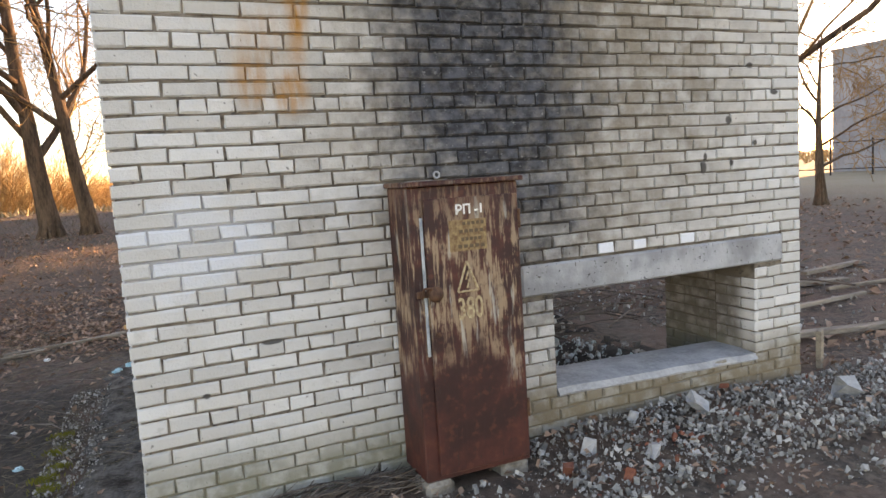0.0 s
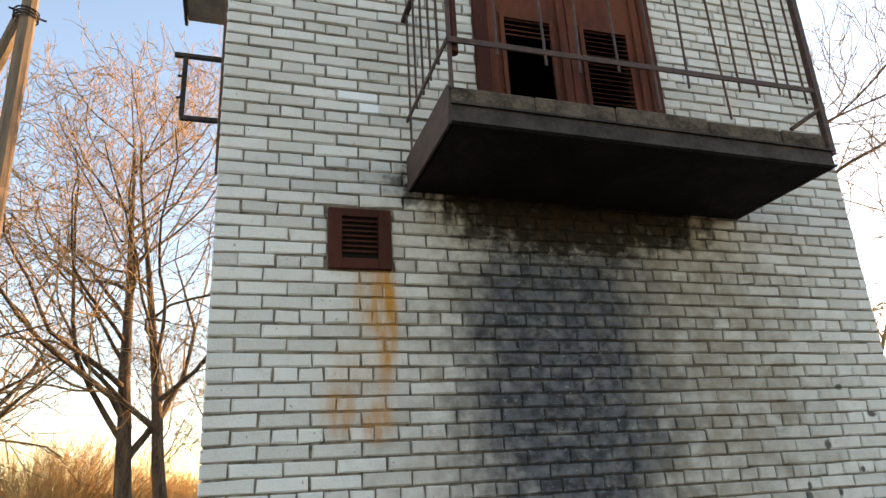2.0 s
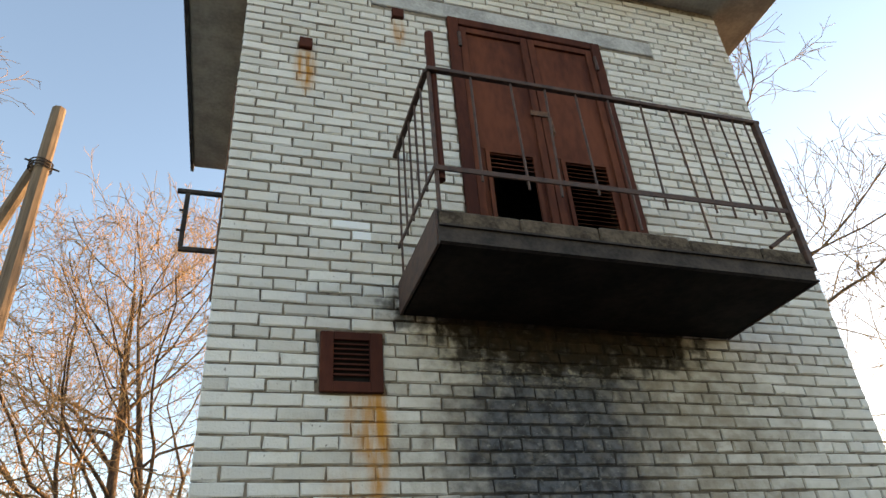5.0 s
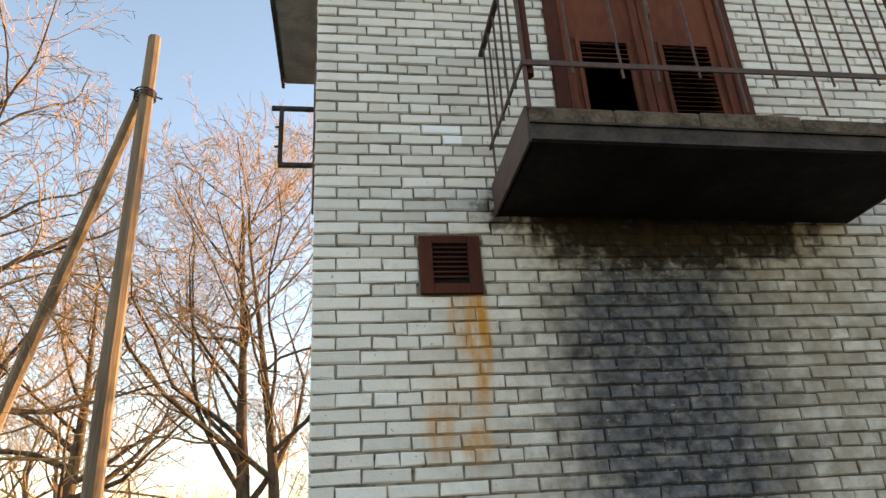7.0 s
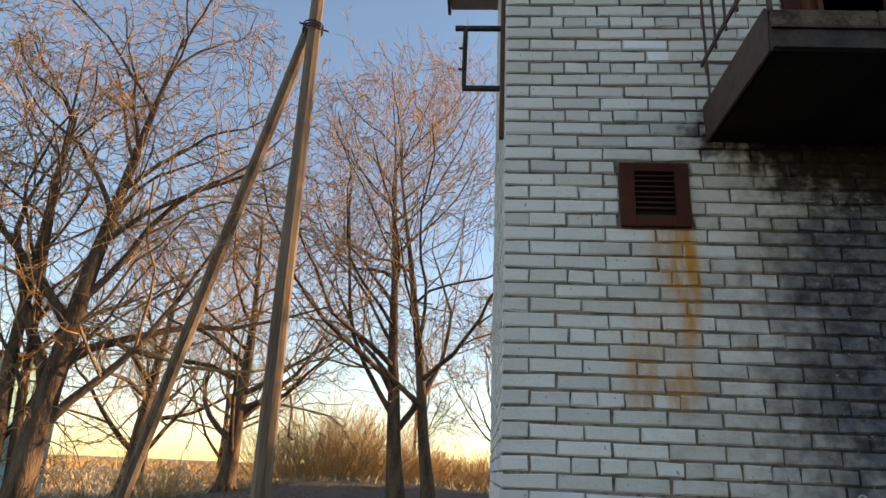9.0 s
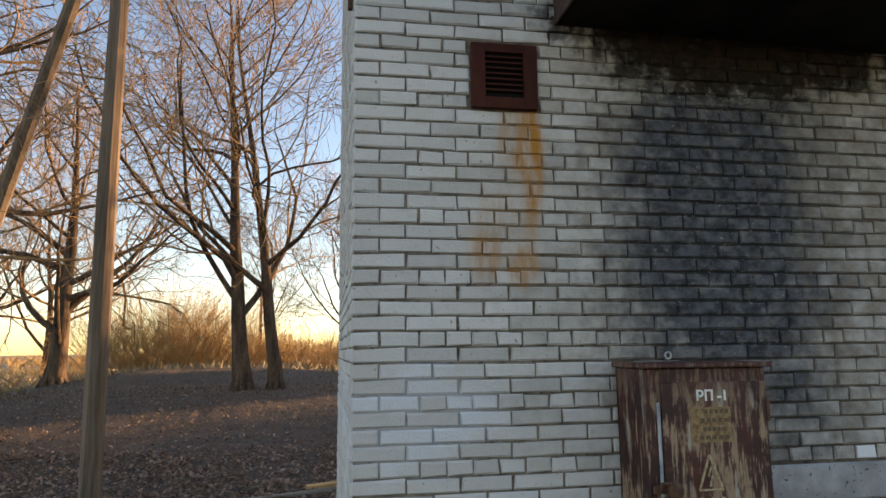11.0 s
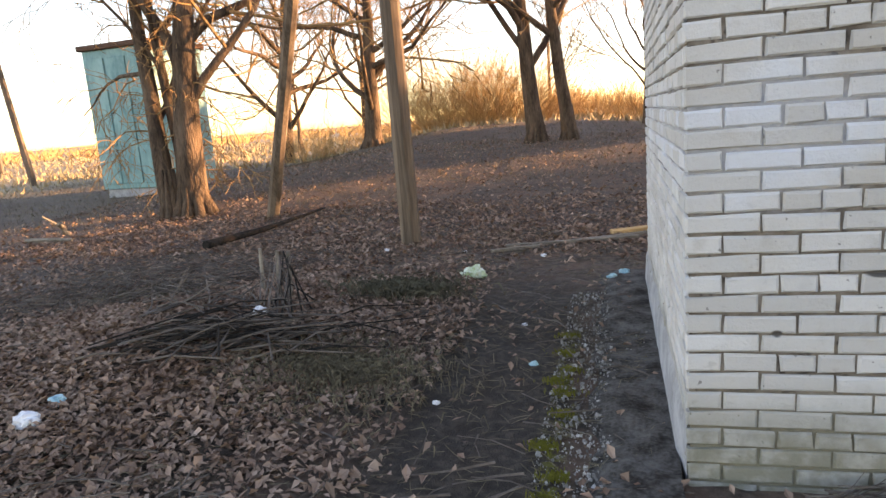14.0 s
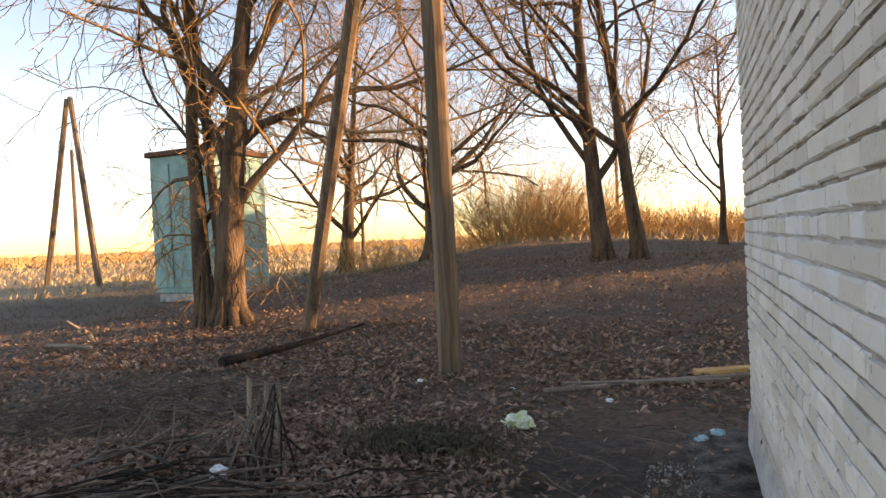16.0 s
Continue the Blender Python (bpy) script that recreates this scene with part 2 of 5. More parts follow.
M_STICK = simple("grey_sticks", (0.1, 0.08, 0.065), (0.24, 0.2, 0.17), 6, 0.9, spread=0.5)
M_DULLGRASS = simple("dull_green_grass", (0.1, 0.09, 0.06), (0.19, 0.17, 0.115), 6, 0.9, spread=0.5)
M_MOSS = simple("moss", (0.1, 0.1, 0.015), (0.2, 0.18, 0.03), 12, 0.95)
M_CHAR = simple("charred_wood", (0.012, 0.01, 0.009), (0.045, 0.037, 0.03), 14, 0.9, 0, 0.6, 0.01)
M_DOOR = simple("oxide_red_door_paint", (0.055, 0.017, 0.012), (0.125, 0.04, 0.022), 3, 0.82, 0.0, 0.25, 0.004, (1, 1, 0.35))
M_NOTICE = simple("worn_notice_paint", (0.13, 0.06, 0.028), (0.36, 0.25, 0.11), 40, 0.7)
M_RUBBLE = simple("grey_rubble", (0.27, 0.25, 0.222), (0.6, 0.575, 0.53), 6, 0.9, 0, 0.5, 0.006, spread=0.85)
M_SHARD = simple("pale_glass_shard", (0.4, 0.52, 0.52), (0.72, 0.76, 0.76), 9, 0.4)
M_REDBRICK = simple("red_brick_shards", (0.17, 0.065, 0.045), (0.32, 0.125, 0.08), 12, spread=0.4)
M_PAPER = simple("white_litter", (0.65, 0.67, 0.7), (0.8, 0.81, 0.82), 9, 0.6)
M_BLUELIT = simple("blue_litter", (0.2, 0.42, 0.5), (0.42, 0.6, 0.65), 20, 0.5)
M_GREENLIT = simple("green_white_bag", (0.4, 0.52, 0.2), (0.75, 0.78, 0.68), 9, 0.45)
M_WHITEPAINT = simple("white_lettering", (0.68, 0.66, 0.6), (0.82, 0.81, 0.77), 40, 0.7)
M_YELLOWPAINT = simple("yellowed_stencil", (0.24, 0.13, 0.06), (0.55, 0.46, 0.28), 60, 0.7)
M_DARKTEXT = simple("dark_stencil", (0.09, 0.06, 0.03), (0.14, 0.09, 0.05), 60, 0.7)
M_TURQ = simple("turquoise_paint", (0.1, 0.25, 0.26), (0.25, 0.45, 0.44), 1.6, 0.6, 0.0, 0.3, 0.01, (1, 1, 0.4))
M_SHADE_BARN = simple("shade_barn_boards", (0.1, 0.08, 0.06), (0.22, 0.18, 0.14), 3, 0.9, 0, 0.5, 0.01, (1, 1, 0.1))
M_GREYWALL = simple("grey_panel_wall", (0.2, 0.215, 0.235), (0.3, 0.315, 0.335), 0.6, 0.9)
M_RUSTDARK = simple("rusted_iron", (0.06, 0.03, 0.02), (0.16, 0.08, 0.045), 30, 0.75, 0.3, 0.6, 0.004)


def make_cabinet_material():
    g = Graph("peeling_red_oxide_paint", 0.62)
    n1, n2 = g.noise(5, 5), g.noise(20, 6)
    run = g.noise(26, 7, None, (1.3, 1.3, 0.14), 0.7)
    c = g.mix(g.ramp(n1, 0.35, 0.65), (0.03, 0.007, 0.0055), (0.076, 0.017, 0.011))
    c = g.mix(g.ramp(n2, 0.52, 0.7, 0, 0.5), c, (0.12, 0.036, 0.017))
    x, y, z = g.xyz()
    band = g.m("MULTIPLY", g.ramp(g.m("ADD", z, g.m("MULTIPLY", g.m("SUBTRACT", n1, 0.5), 1.2)), 0.5, 1.0), g.ramp(z, 1.3, 1.56, 1.0, 0.35))
    f = g.m("MULTIPLY", g.ramp(g.m("ADD", run, g.m("MULTIPLY", g.m("SUBTRACT", n1, 0.5), 0.5)), 0.48, 0.58), band)
    c = g.mix(g.m("MULTIPLY", f, 0.75), c, (0.38, 0.27, 0.17))
    f2 = g.m("MULTIPLY", g.ramp(g.noise(9, 5, None, (2, 2, 0.3)), 0.58, 0.66), band)
    c = g.mix(g.m("MULTIPLY", f2, 0.75), c, (0.4, 0.39, 0.34))
    c = g.mix(g.ramp(g.noise(60, 5, None, (1, 1, 0.4)), 0.6, 0.68, 0, 0.7), c, (0.03, 0.014, 0.01))
    return g.done(c, g.m("ADD", n2, run), 0.35, 0.004)


M_CAB = make_cabinet_material()
M_BLUEPAINT = simple("worn_pale_blue_paint", (0.16, 0.18, 0.2), (0.45, 0.48, 0.5), 30, 0.6, 0, 0.3, 0.003, (1, 1, 0.3))


def make_ground_material():
    g = Graph("earth_with_leaf_litter", 0.95)
    n1, n2, n3, n4 = g.noise(0.35, 4), g.noise(2.5, 6), g.noise(18, 6), g.noise(90, 4)
    c = g.mix(g.ramp(n3, 0.35, 0.65), (0.04, 0.03, 0.023), (0.135, 0.1, 0.072))
    c = g.mix(g.ramp(n2, 0.4, 0.65, 0, 0.8), c, (0.15, 0.092, 0.064))
    c = g.mix(g.ramp(n4, 0.6, 0.7, 0, 0.6), c, (0.2, 0.165, 0.125))
    x, y, z = g.xyz()
    # a damp worn path beside the wall, with a mossy edge
    px = g.m("ABSOLUTE", g.m("ADD", x, g.m("ADD", 0.95, g.m("MULTIPLY", g.m("SUBTRACT", n2, 0.5), 0.5))))
    path = g.m("MULTIPLY", g.ramp(px, 0.28, 0.6, 1.0, 0.0), g.m("MULTIPLY", g.ramp(y, 2.6, 4.2, 1.0, 0.0), g.ramp(y, -2.6, -1.2)))
    c = g.mix(g.m("MULTIPLY", path, 0.95), c, g.mix(g.ramp(n3, 0.4, 0.7), (0.035, 0.027, 0.02), (0.075, 0.06, 0.045)))
    mx = g.m("ABSOLUTE", g.m("ADD", x, g.m("ADD", 0.55, g.m("MULTIPLY", g.m("SUBTRACT", n2, 0.5), 0.25))))
    moss = g.m("MULTIPLY", g.m("MULTIPLY", g.ramp(mx, 0.0, 0.1, 1.0, 0.0), g.m("MULTIPLY", g.ramp(y, 1.5, 2.3, 1.0, 0.0), g.ramp(y, -1.6, -0.5))), g.ramp(n3, 0.45, 0.6))
    c = g.mix(g.m("MULTIPLY", moss, 0.9), c, (0.15, 0.14, 0.02))
    # open field of dead grass far out
    far = g.m("MAXIMUM", g.ramp(y, 22, 34), g.m("MAXIMUM", g.ramp(x, -24, -17, 1.0, 0.0), g.ramp(x, 14, 30)))
    c = g.mix(far, c, g.mix(g.ramp(n1, 0.35, 0.65), (0.28, 0.22, 0.13), (0.42, 0.34, 0.22)))
    mid = g.m("MULTIPLY", g.ramp(y, 5, 10), g.ramp(n1, 0.4, 0.6, 0.2, 0.7))
    c = g.mix(g.m("MULTIPLY", mid, 0.6), c, (0.12, 0.088, 0.062))
    return g.done(c, g.m("ADD", g.m("MULTIPLY", n3, 0.7), g.m("MULTIPLY", n4, 0.3)), 0.9, 0.035)


M_GROUND = make_ground_material()


# ---- mesh helpers ----
def mesh_object(name, verts, faces, mat, parent=None, label="", smooth=False):
    me = bpy.data.meshes.new(name)
    me.from_pydata([tuple(map(float, v)) for v in verts], [], [tuple(map(int, f)) for f in faces])
    me.materials.append(mat)
    if smooth:
        me.polygons.foreach_set("use_smooth", [True] * len(me.polygons))
    ob = new(name, me)
    if parent:
        ob.parent = parent
    return tagged(ob, label) if label else ob


def part(name, bm, mat, parent=None, label="", smooth=False):
    me = bpy.data.meshes.new(name)
    bmesh.ops.recalc_face_normals(bm, faces=bm.faces)
    bm.to_mesh(me)
    bm.free()
    me.materials.append(mat)
    if smooth:
        me.polygons.foreach_set("use_smooth", [True] * len(me.polygons))
    ob = new(name, me)
    if parent:
        ob.parent = parent
    return tagged(ob, label) if label else ob


def thing(name, label, category, group="", kind="", at=(0, 0, 0)):
    ob = new(name)
    ob.empty_display_size = 0.1
    ob.location = at
    return tagged(ob, label, category, group, kind)


def box(bm, x0, x1, y0, y1, z0, z1, m=None, bevel=0.0):
    vs = [bm.verts.new((x, y, z)) for x in (x0, x1) for y in (y0, y1) for z in (z0, z1)]
    fs = [bm.faces.new([vs[i] for i in q]) for q in ((0, 1, 3, 2), (4, 6, 7, 5), (0, 4, 5, 1), (2, 3, 7, 6), (0, 2, 6, 4), (1, 5, 7, 3))]
    if bevel:
        es = list({e for f in fs for e in f.edges})
        out = bmesh.ops.bevel(bm, geom=es, offset=bevel, segments=1, affect="EDGES")
        vs = list({v for f in out["faces"] for v in f.verts} | {v for v in vs if v.is_valid})
    if m is not None:
        for v in vs:
            v.co = m @ v.co
    return vs


def boxes(name, rows, mat, parent=None, label="", bevel=0.0):
    bm = bmesh.new()
    for r in rows:
        box(bm, *r, bevel=bevel)
    return part(name, bm, mat, parent, label)


def tube(V, F, P, R, n=6, cap=False):
    """Adds a tapered tube along the points P with the radii R to the lists V and F."""
    P = [Vector(p) for p in P]
    base = len(V)
    for i, p in enumerate(P):
        d = (P[min(i + 1, len(P) - 1)] - P[max(i - 1, 0)]).normalized()
        a = d.cross(Vector((0.31, 0.77, 0.55))).normalized()
        b = d.cross(a)
        for k in range(n):
            w = 2 * math.pi * k / n
            V.append(p + (a * math.cos(w) + b * math.sin(w)) * R[i])
    for i in range(len(P) - 1):
        for k in range(n):
            q = base + i * n
            F.append((q + k, q + (k + 1) % n, q + n + (k + 1) % n, q + n + k))
    if cap:
        F.append(tuple(range(base, base + n)))
        F.append(tuple(range(base + (len(P) - 1) * n, base + len(P) * n)))


def rod(name, P, r, mat, parent=None, n=8, label=""):
    V, F = [], []
    tube(V, F, P, [r] * len(P) if not isinstance(r, (list, tuple)) else r, n, True)
    return mesh_object(name, V, F, mat, parent, label)


def sstep(v, a, b):
    q = np.clip((v - a) / (b - a), 0, 1)
    return q * q * (3 - 2 * q)


def ground_z(x, y):
    x, y = np.asarray(x, float), np.asarray(y, float)
    z = 0.24 * np.exp(-((x + 3.4) ** 2 + (y - 1.5) ** 2) / 1.7)
    z = z + 0.72 * sstep(y, 6, 16) * sstep(x, -14, -6) * (1 - 0.75 * sstep(x, 4, 12))
    z = z + 0.45 * sstep(y, 16, 26) * sstep(x, -16, -5) * (1 - sstep(x, -3, 3)) + 0.25 * sstep(y, 24, 60)
    z = z + 0.1 * sstep(x, 2.0, 2.6) * (1 - sstep(x, 3.6, 4.4)) * sstep(y, -1.2, -0.3) * (1 - sstep(y, 0, 0.5)) * 0.6
    return z


def gz(x, y):
    return float(ground_z(x, y))


# ---- ground ----
def build_ground():
    def axis(lo, hi, fine_lo, fine_hi, step):
        a = list(np.arange(fine_lo, fine_hi, step))
        s, q = step, fine_hi
        while q < hi:
            a.append(q)
            s *= 1.14
            q += s
        a.append(hi)
        s, q = step, fine_lo
        while True:
            s *= 1.14
            q -= s
            if q < lo:
                break
            a.insert(0, q)
        a.insert(0, lo)
        return np.array(a)
    xs, ys = axis(-900, 900, -6, 6, 0.07), axis(-300, 1500, -3, 8, 0.07)
    X, Y = np.meshgrid(xs, ys)
    Z = ground_z(X, Y)
    V = []
    for x, y, z in zip(X.ravel(), Y.ravel(), Z.ravel()):
        r = abs(x) + abs(y)
        if r < 60:
            z += 0.05 * (noise.noise((x * 0.9, y * 0.9, 1)) - 0.1) * min(1, max(0.3, abs(x - 1) / 3)) + 0.022 * noise.noise((x * 4, y * 4, 5)) + 0.012 * noise.noise((x * 11, y * 11, 9))
        V.append((x, y, z - 0.02))
    n = len(xs)
    F = [(j * n + i, j * n + i + 1, (j + 1) * n + i + 1, (j + 1) * n + i) for j in range(len(ys) - 1) for i in range(n - 1)]
    tagged(mesh_object("ground", V, F, M_GROUND, smooth=True), "bare dark earth under dead leaves and dry grass", "ground", kind="structure")


build_ground()

# ---- building ----
W, D, H = 4.455, 3.3, 7.0
P, C = 0.262, 0.077
OPEN = (2.35, 4.01, 0.23, 0.876)
LINT = (2.13, 4.264, 0.876, 1.066)
DOOR = (1.58, 2.99, 3.67, 6.2)
DLINT = (0.95, 3.56, 6.2, 6.37)
VENT = (0.607, 0.965, 2.93, 3.288)
R = 0.012

wall_front = boxes("wall_front", [
    (R, 2.35, R, 0.38, -0.3, 3.67), (2.35, 4.01, R, 0.38, -0.3, 0.2), (4.01, W, R, 0.38, -0.3, 3.67), (2.35, 4.01, R, 0.38, 0.876, 3.67),
    (R, 1.58, R, 0.38, 3.67, H), (2.99, W, R, 0.38, 3.67, H), (1.58, 2.99, R, 0.38, 6.2, H)], M_MORTAR)
tagged(wall_front, "white silicate brick wall with soot stains and rust runs", "wall", kind="structure")
wall_west = boxes("wall_west", [(R, 0.38, 0.38, D, -0.3, H)], M_MORTAR)
tagged(wall_west, "white silicate brick side wall with a rendered foot", "wall", kind="structure")
wall_east = boxes("wall_east", [(W - 0.38, W, 0.38, 1.0, -0.3, H), (W - 0.38, W, 1.0, D, 1.9, H)], M_MORTAR)
tagged(wall_east, "white brick side wall, broken open at its foot", "wall", kind="structure")
wall_north = boxes("wall_north", [(0.38, 0.8, D - 0.38, D, -0.3, H), (0.8, W - 0.38, D - 0.38, D, 1.9, H)], M_BRICK)
tagged(wall_north, "white brick back wall with an open doorway", "wall", kind="structure")
floor_upper = boxes("floor_upper", [(0.38, W - 0.38, 0.38, D - 0.38, 3.45, 3.65)], M_DARKCONC)
tagged(floor_upper, "sooty concrete floor slab of the upper room", "floor", kind="structure")
def build_cellar_floor():
    xs, ys = np.linspace(0.38, W - 0.38, 40), np.linspace(0.38, D - 0.1, 34)
    V = [(x, y, 0.0 + 0.05 * noise.noise((x * 1.7, y * 1.7, 3)) + 0.03 * noise.noise((x * 6, y * 6, 7))) for y in ys for x in xs]
    F = [(j * 40 + i, j * 40 + i + 1, (j + 1) * 40 + i + 1, (j + 1) * 40 + i) for j in range(33) for i in range(39)]
    tagged(mesh_object("floor_cellar", V, F, M_CHAR, smooth=True), "burnt black ash and earth floor of the cellar", "floor", kind="structure")


build_cellar_floor()
roof = thing("roof", "flat concrete roof slab with black felt edge", "roof", kind="structure")
roof.location = (0, 0, 0)
bm = bmesh.new()
box(bm, -0.56, W + 0.54, -0.45, D + 0.22, H, H + 0.14, bevel=0.012)
part("slab", bm, M_ROOFCONC, roof)
bm = bmesh.new()
box(bm, -0.59, W + 0.57, -0.48, D + 0.25, H + 0.142, H + 0.3, bevel=0.01)
part("felt", bm, M_FELT, roof, "black roofing felt")
bm = bmesh.new()
box(bm, -0.6, -0.562, -0.48, D + 0.25, H - 0.05, H + 0.14, bevel=0.005)
part("drip_edge", bm, M_FELT, roof)

lintel = boxes("lintel", [(LINT[0], LINT[1], -0.012, 0.375, LINT[2] + 0.002, LINT[3])], M_LINTEL, bevel=0.012)
tagged(lintel, "pale grey concrete lintel over the cellar opening", "lintel", kind="structure")
lintel_up = boxes("lintel_upper", [(DLINT[0], DLINT[1], -0.006, 0.03, DLINT[2], DLINT[3])], M_CONCRETE, bevel=0.008)
tagged(lintel_up, "grey concrete lintel over the balcony door", "lintel", kind="structure")


def build_sill():
    V, F, n = [], [], 26
    for i in range(n + 1):
        x = OPEN[0] + (OPEN[1] - OPEN[0]) * i / n
        w = 0.02 * noise.noise((x * 5, 0, 3))
        z = 0.275 - 0.05 * i / n
        for y, dz in ((-0.015 + w, 0.0 + 0.3 * w), (0.01 + w, 0.035), (0.2, 0.05 + 0.5 * w), (0.4, 0.045), (0.41, -0.03), (-0.01 + w, -0.012)):
            V.append((x, y, z - 0.03 + dz))
    for i in range(n):
        for k in range(6):
            a, b = i * 6 + k, i * 6 + (k + 1) % 6
            F.append((a, b, b + 6, a + 6))
    F += [tuple(range(6)), tuple(range(n * 6, n * 6 + 6))]
    tagged(mesh_object("sill", V, F, M_CONCRETE), "rough crumbling concrete sill of the cellar opening", "sill", kind="structure")


build_sill()

# plinth render along the side wall
bm = bmesh.new()
for i in range(14):
    y0, y1 = 0.01 + i * 0.235, 0.01 + (i + 1) * 0.235
    top = 0.27 + 0.05 * noise.noise((i * 0.6, 2, 2))
    a = 0.0 if i == 0 else 1.0
    vs = [bm.verts.new(p) for p in ((-0.035 * a, y0, -0.2), (-0.035, y1, -0.2), (-0.014 * a, y0, top - 0.05), (-0.014, y1, top - 0.05), (0.004, y0, top), (0.004, y1, top))]
    bm.faces.new((vs[0], vs[1], vs[3], vs[2])), bm.faces.new((vs[2], vs[3], vs[5], vs[4]))
plinth = part("trim_plinth", bm, M_CONCRETE, None, "", True)
tagged(plinth, "weathered cement render along the wall's foot", "plinth", kind="structure")


def build_apron():
    xs, ys = np.linspace(-0.42, -0.02, 9), np.linspace(-0.5, 3.6, 70)
    V = [(x + 0.02 * noise.noise((x * 3, y * 3, 4)), y, 0.018 + 0.03 * noise.noise((x * 3, y * 2.2, 8)) + 0.012 * noise.noise((x * 12, y * 9, 1)) - 0.05 * max(0, -0.3 - x) / 0.12) for y in ys for x in xs]
    F = [(j * 9 + i, j * 9 + i + 1, (j + 1) * 9 + i + 1, (j + 1) * 9 + i) for j in range(69) for i in range(8)]
    tagged(mesh_object("pavement_apron", V, F, M_APRON), "broken concrete apron strip along the wall, half buried", "apron", kind="structure")


build_apron()

# ---- balcony ----
BX0, BX1, BY, BZ, DECK = 1.085, 3.42, -0.85, 3.425, 3.645
balcony = thing("balcony", "rusty steel balcony with a sooty concrete slab", "balcony", at=(0, 0, 0))
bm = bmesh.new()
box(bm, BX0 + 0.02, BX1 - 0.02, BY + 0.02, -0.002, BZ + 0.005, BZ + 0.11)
# Soot on the underside, its shade put into the same near-black colour.
part("slab", bm, M_SOFFIT, balcony, "sooty underside of the slab with its shade in the colour")
for i, (x0, x1) in enumerate(((BX0 + 0.01, 1.55), (1.55, 2.02), (2.02, 2.6), (2.6, 3.1), (3.1, BX1 - 0.01))):
    bm = bmesh.new()
    box(bm, x0 + 0.002, x1 - 0.002, BY + 0.006 + 0.004 * (i % 2), -0.012, BZ + 0.112, DECK - 0.008 + 0.005 * (i % 3), bevel=0.012)
    part("deck_slab", bm, M_DECK, balcony, "stained concrete deck edge")
for nm, r in (("front_channel", (BX0, BX1, BY - 0.004, BY + 0.016, BZ, BZ + 0.11)), ("side_channel", (BX0 - 0.008, BX0 + 0.008, BY + 0.017, -0.002, BZ, DECK)), ("side_channel", (BX1 - 0.008, BX1 + 0.008, BY + 0.017, -0.002, BZ, BZ + 0.18))):
    bm = bmesh.new()
    box(bm, *r, bevel=0.003)
    if nm == "front_channel":
        box(bm, r[0], r[1], BY - 0.02, BY - 0.0045, BZ, BZ + 0.012)
        box(bm, r[0], r[1], BY - 0.02, BY - 0.0045, BZ + 0.098, BZ + 0.11)
    part(nm, bm, M_CHANNEL if nm[0] == "f" else M_RAIL, balcony)
for ob in balcony.children:
    # the slab sags towards its free end
    for v in ob.data.vertices:
        v.co.z -= 0.035 * (v.co.x - BX0) / (BX1 - BX0)
RT, RM = 4.655, 3.905
railing = thing("railing", "rusty welded iron railing with missing bars", "railing")


def bar(x0, x1, y0, y1, z0, z1, name="rail"):
    bm = bmesh.new()
    box(bm, x0, x1, y0, y1, z0, z1, bevel=0.003)
    part(name, bm, M_RAIL, railing)


bar(BX0, BX1 + 0.04, BY - 0.012, BY + 0.022, RT - 0.03, RT)
bar(BX0 + 0.01, BX1, BY - 0.004, BY + 0.008, RM - 0.02, RM + 0.015)
bar(BX0 - 0.012, BX0 + 0.022, BY + 0.023, 0.0, RT - 0.03, RT)
bar(BX0, BX0 + 0.012, BY + 0.009, 0.0, RM - 0.015, RM + 0.015)
rod("corner_post", [(BX0 + 0.05, BY + 0.05, RM - 0.05), (BX0 + 0.05, BY + 0.05, 5.0)], 0.028, M_BROWN, railing, 10, "brown steel pipe post")
rod("baluster", [(BX0 + 0.02, BY + 0.02, DECK - 0.02), (BX0 + 0.02, BY + 0.02, RT)], 0.012, M_RAIL, railing)
bar(BX1 - 0.01, BX1 + 0.03, BY - 0.01, BY + 0.03, BZ + 0.05, RT, "corner_post")
rod("brace", [(BX1 - 0.2, BY + 0.05, DECK), (BX1 + 0.03, BY + 0.0, DECK + 0.15)], 0.014, M_RAIL, railing)
for i, x in enumerate((1.36, 1.62, 1.85, 2.06, 2.29, 2.53, 2.74, 2.87, 3.0, 3.13, 3.24, 3.335)):
    foot = DECK - 0.01 if x in (2.74, 2.29) else RM - 0.06 - 0.02 * (i % 3)
    dx = 0.02 * math.sin(i * 2.3)
    rod("baluster", [(x + dx, BY + 0.004, foot), (x, BY + 0.004, RT - 0.02)], 0.0075, M_RAIL, railing, 6)
for i in range(5):
    y = BY + 0.16 + i * 0.15
    rod("baluster", [(BX0 + 0.005, y, RM - 0.05 if i < 4 else BZ + 0.0), (BX0 + 0.005, y, RT - 0.02)], 0.0075, M_RAIL, railing, 6)

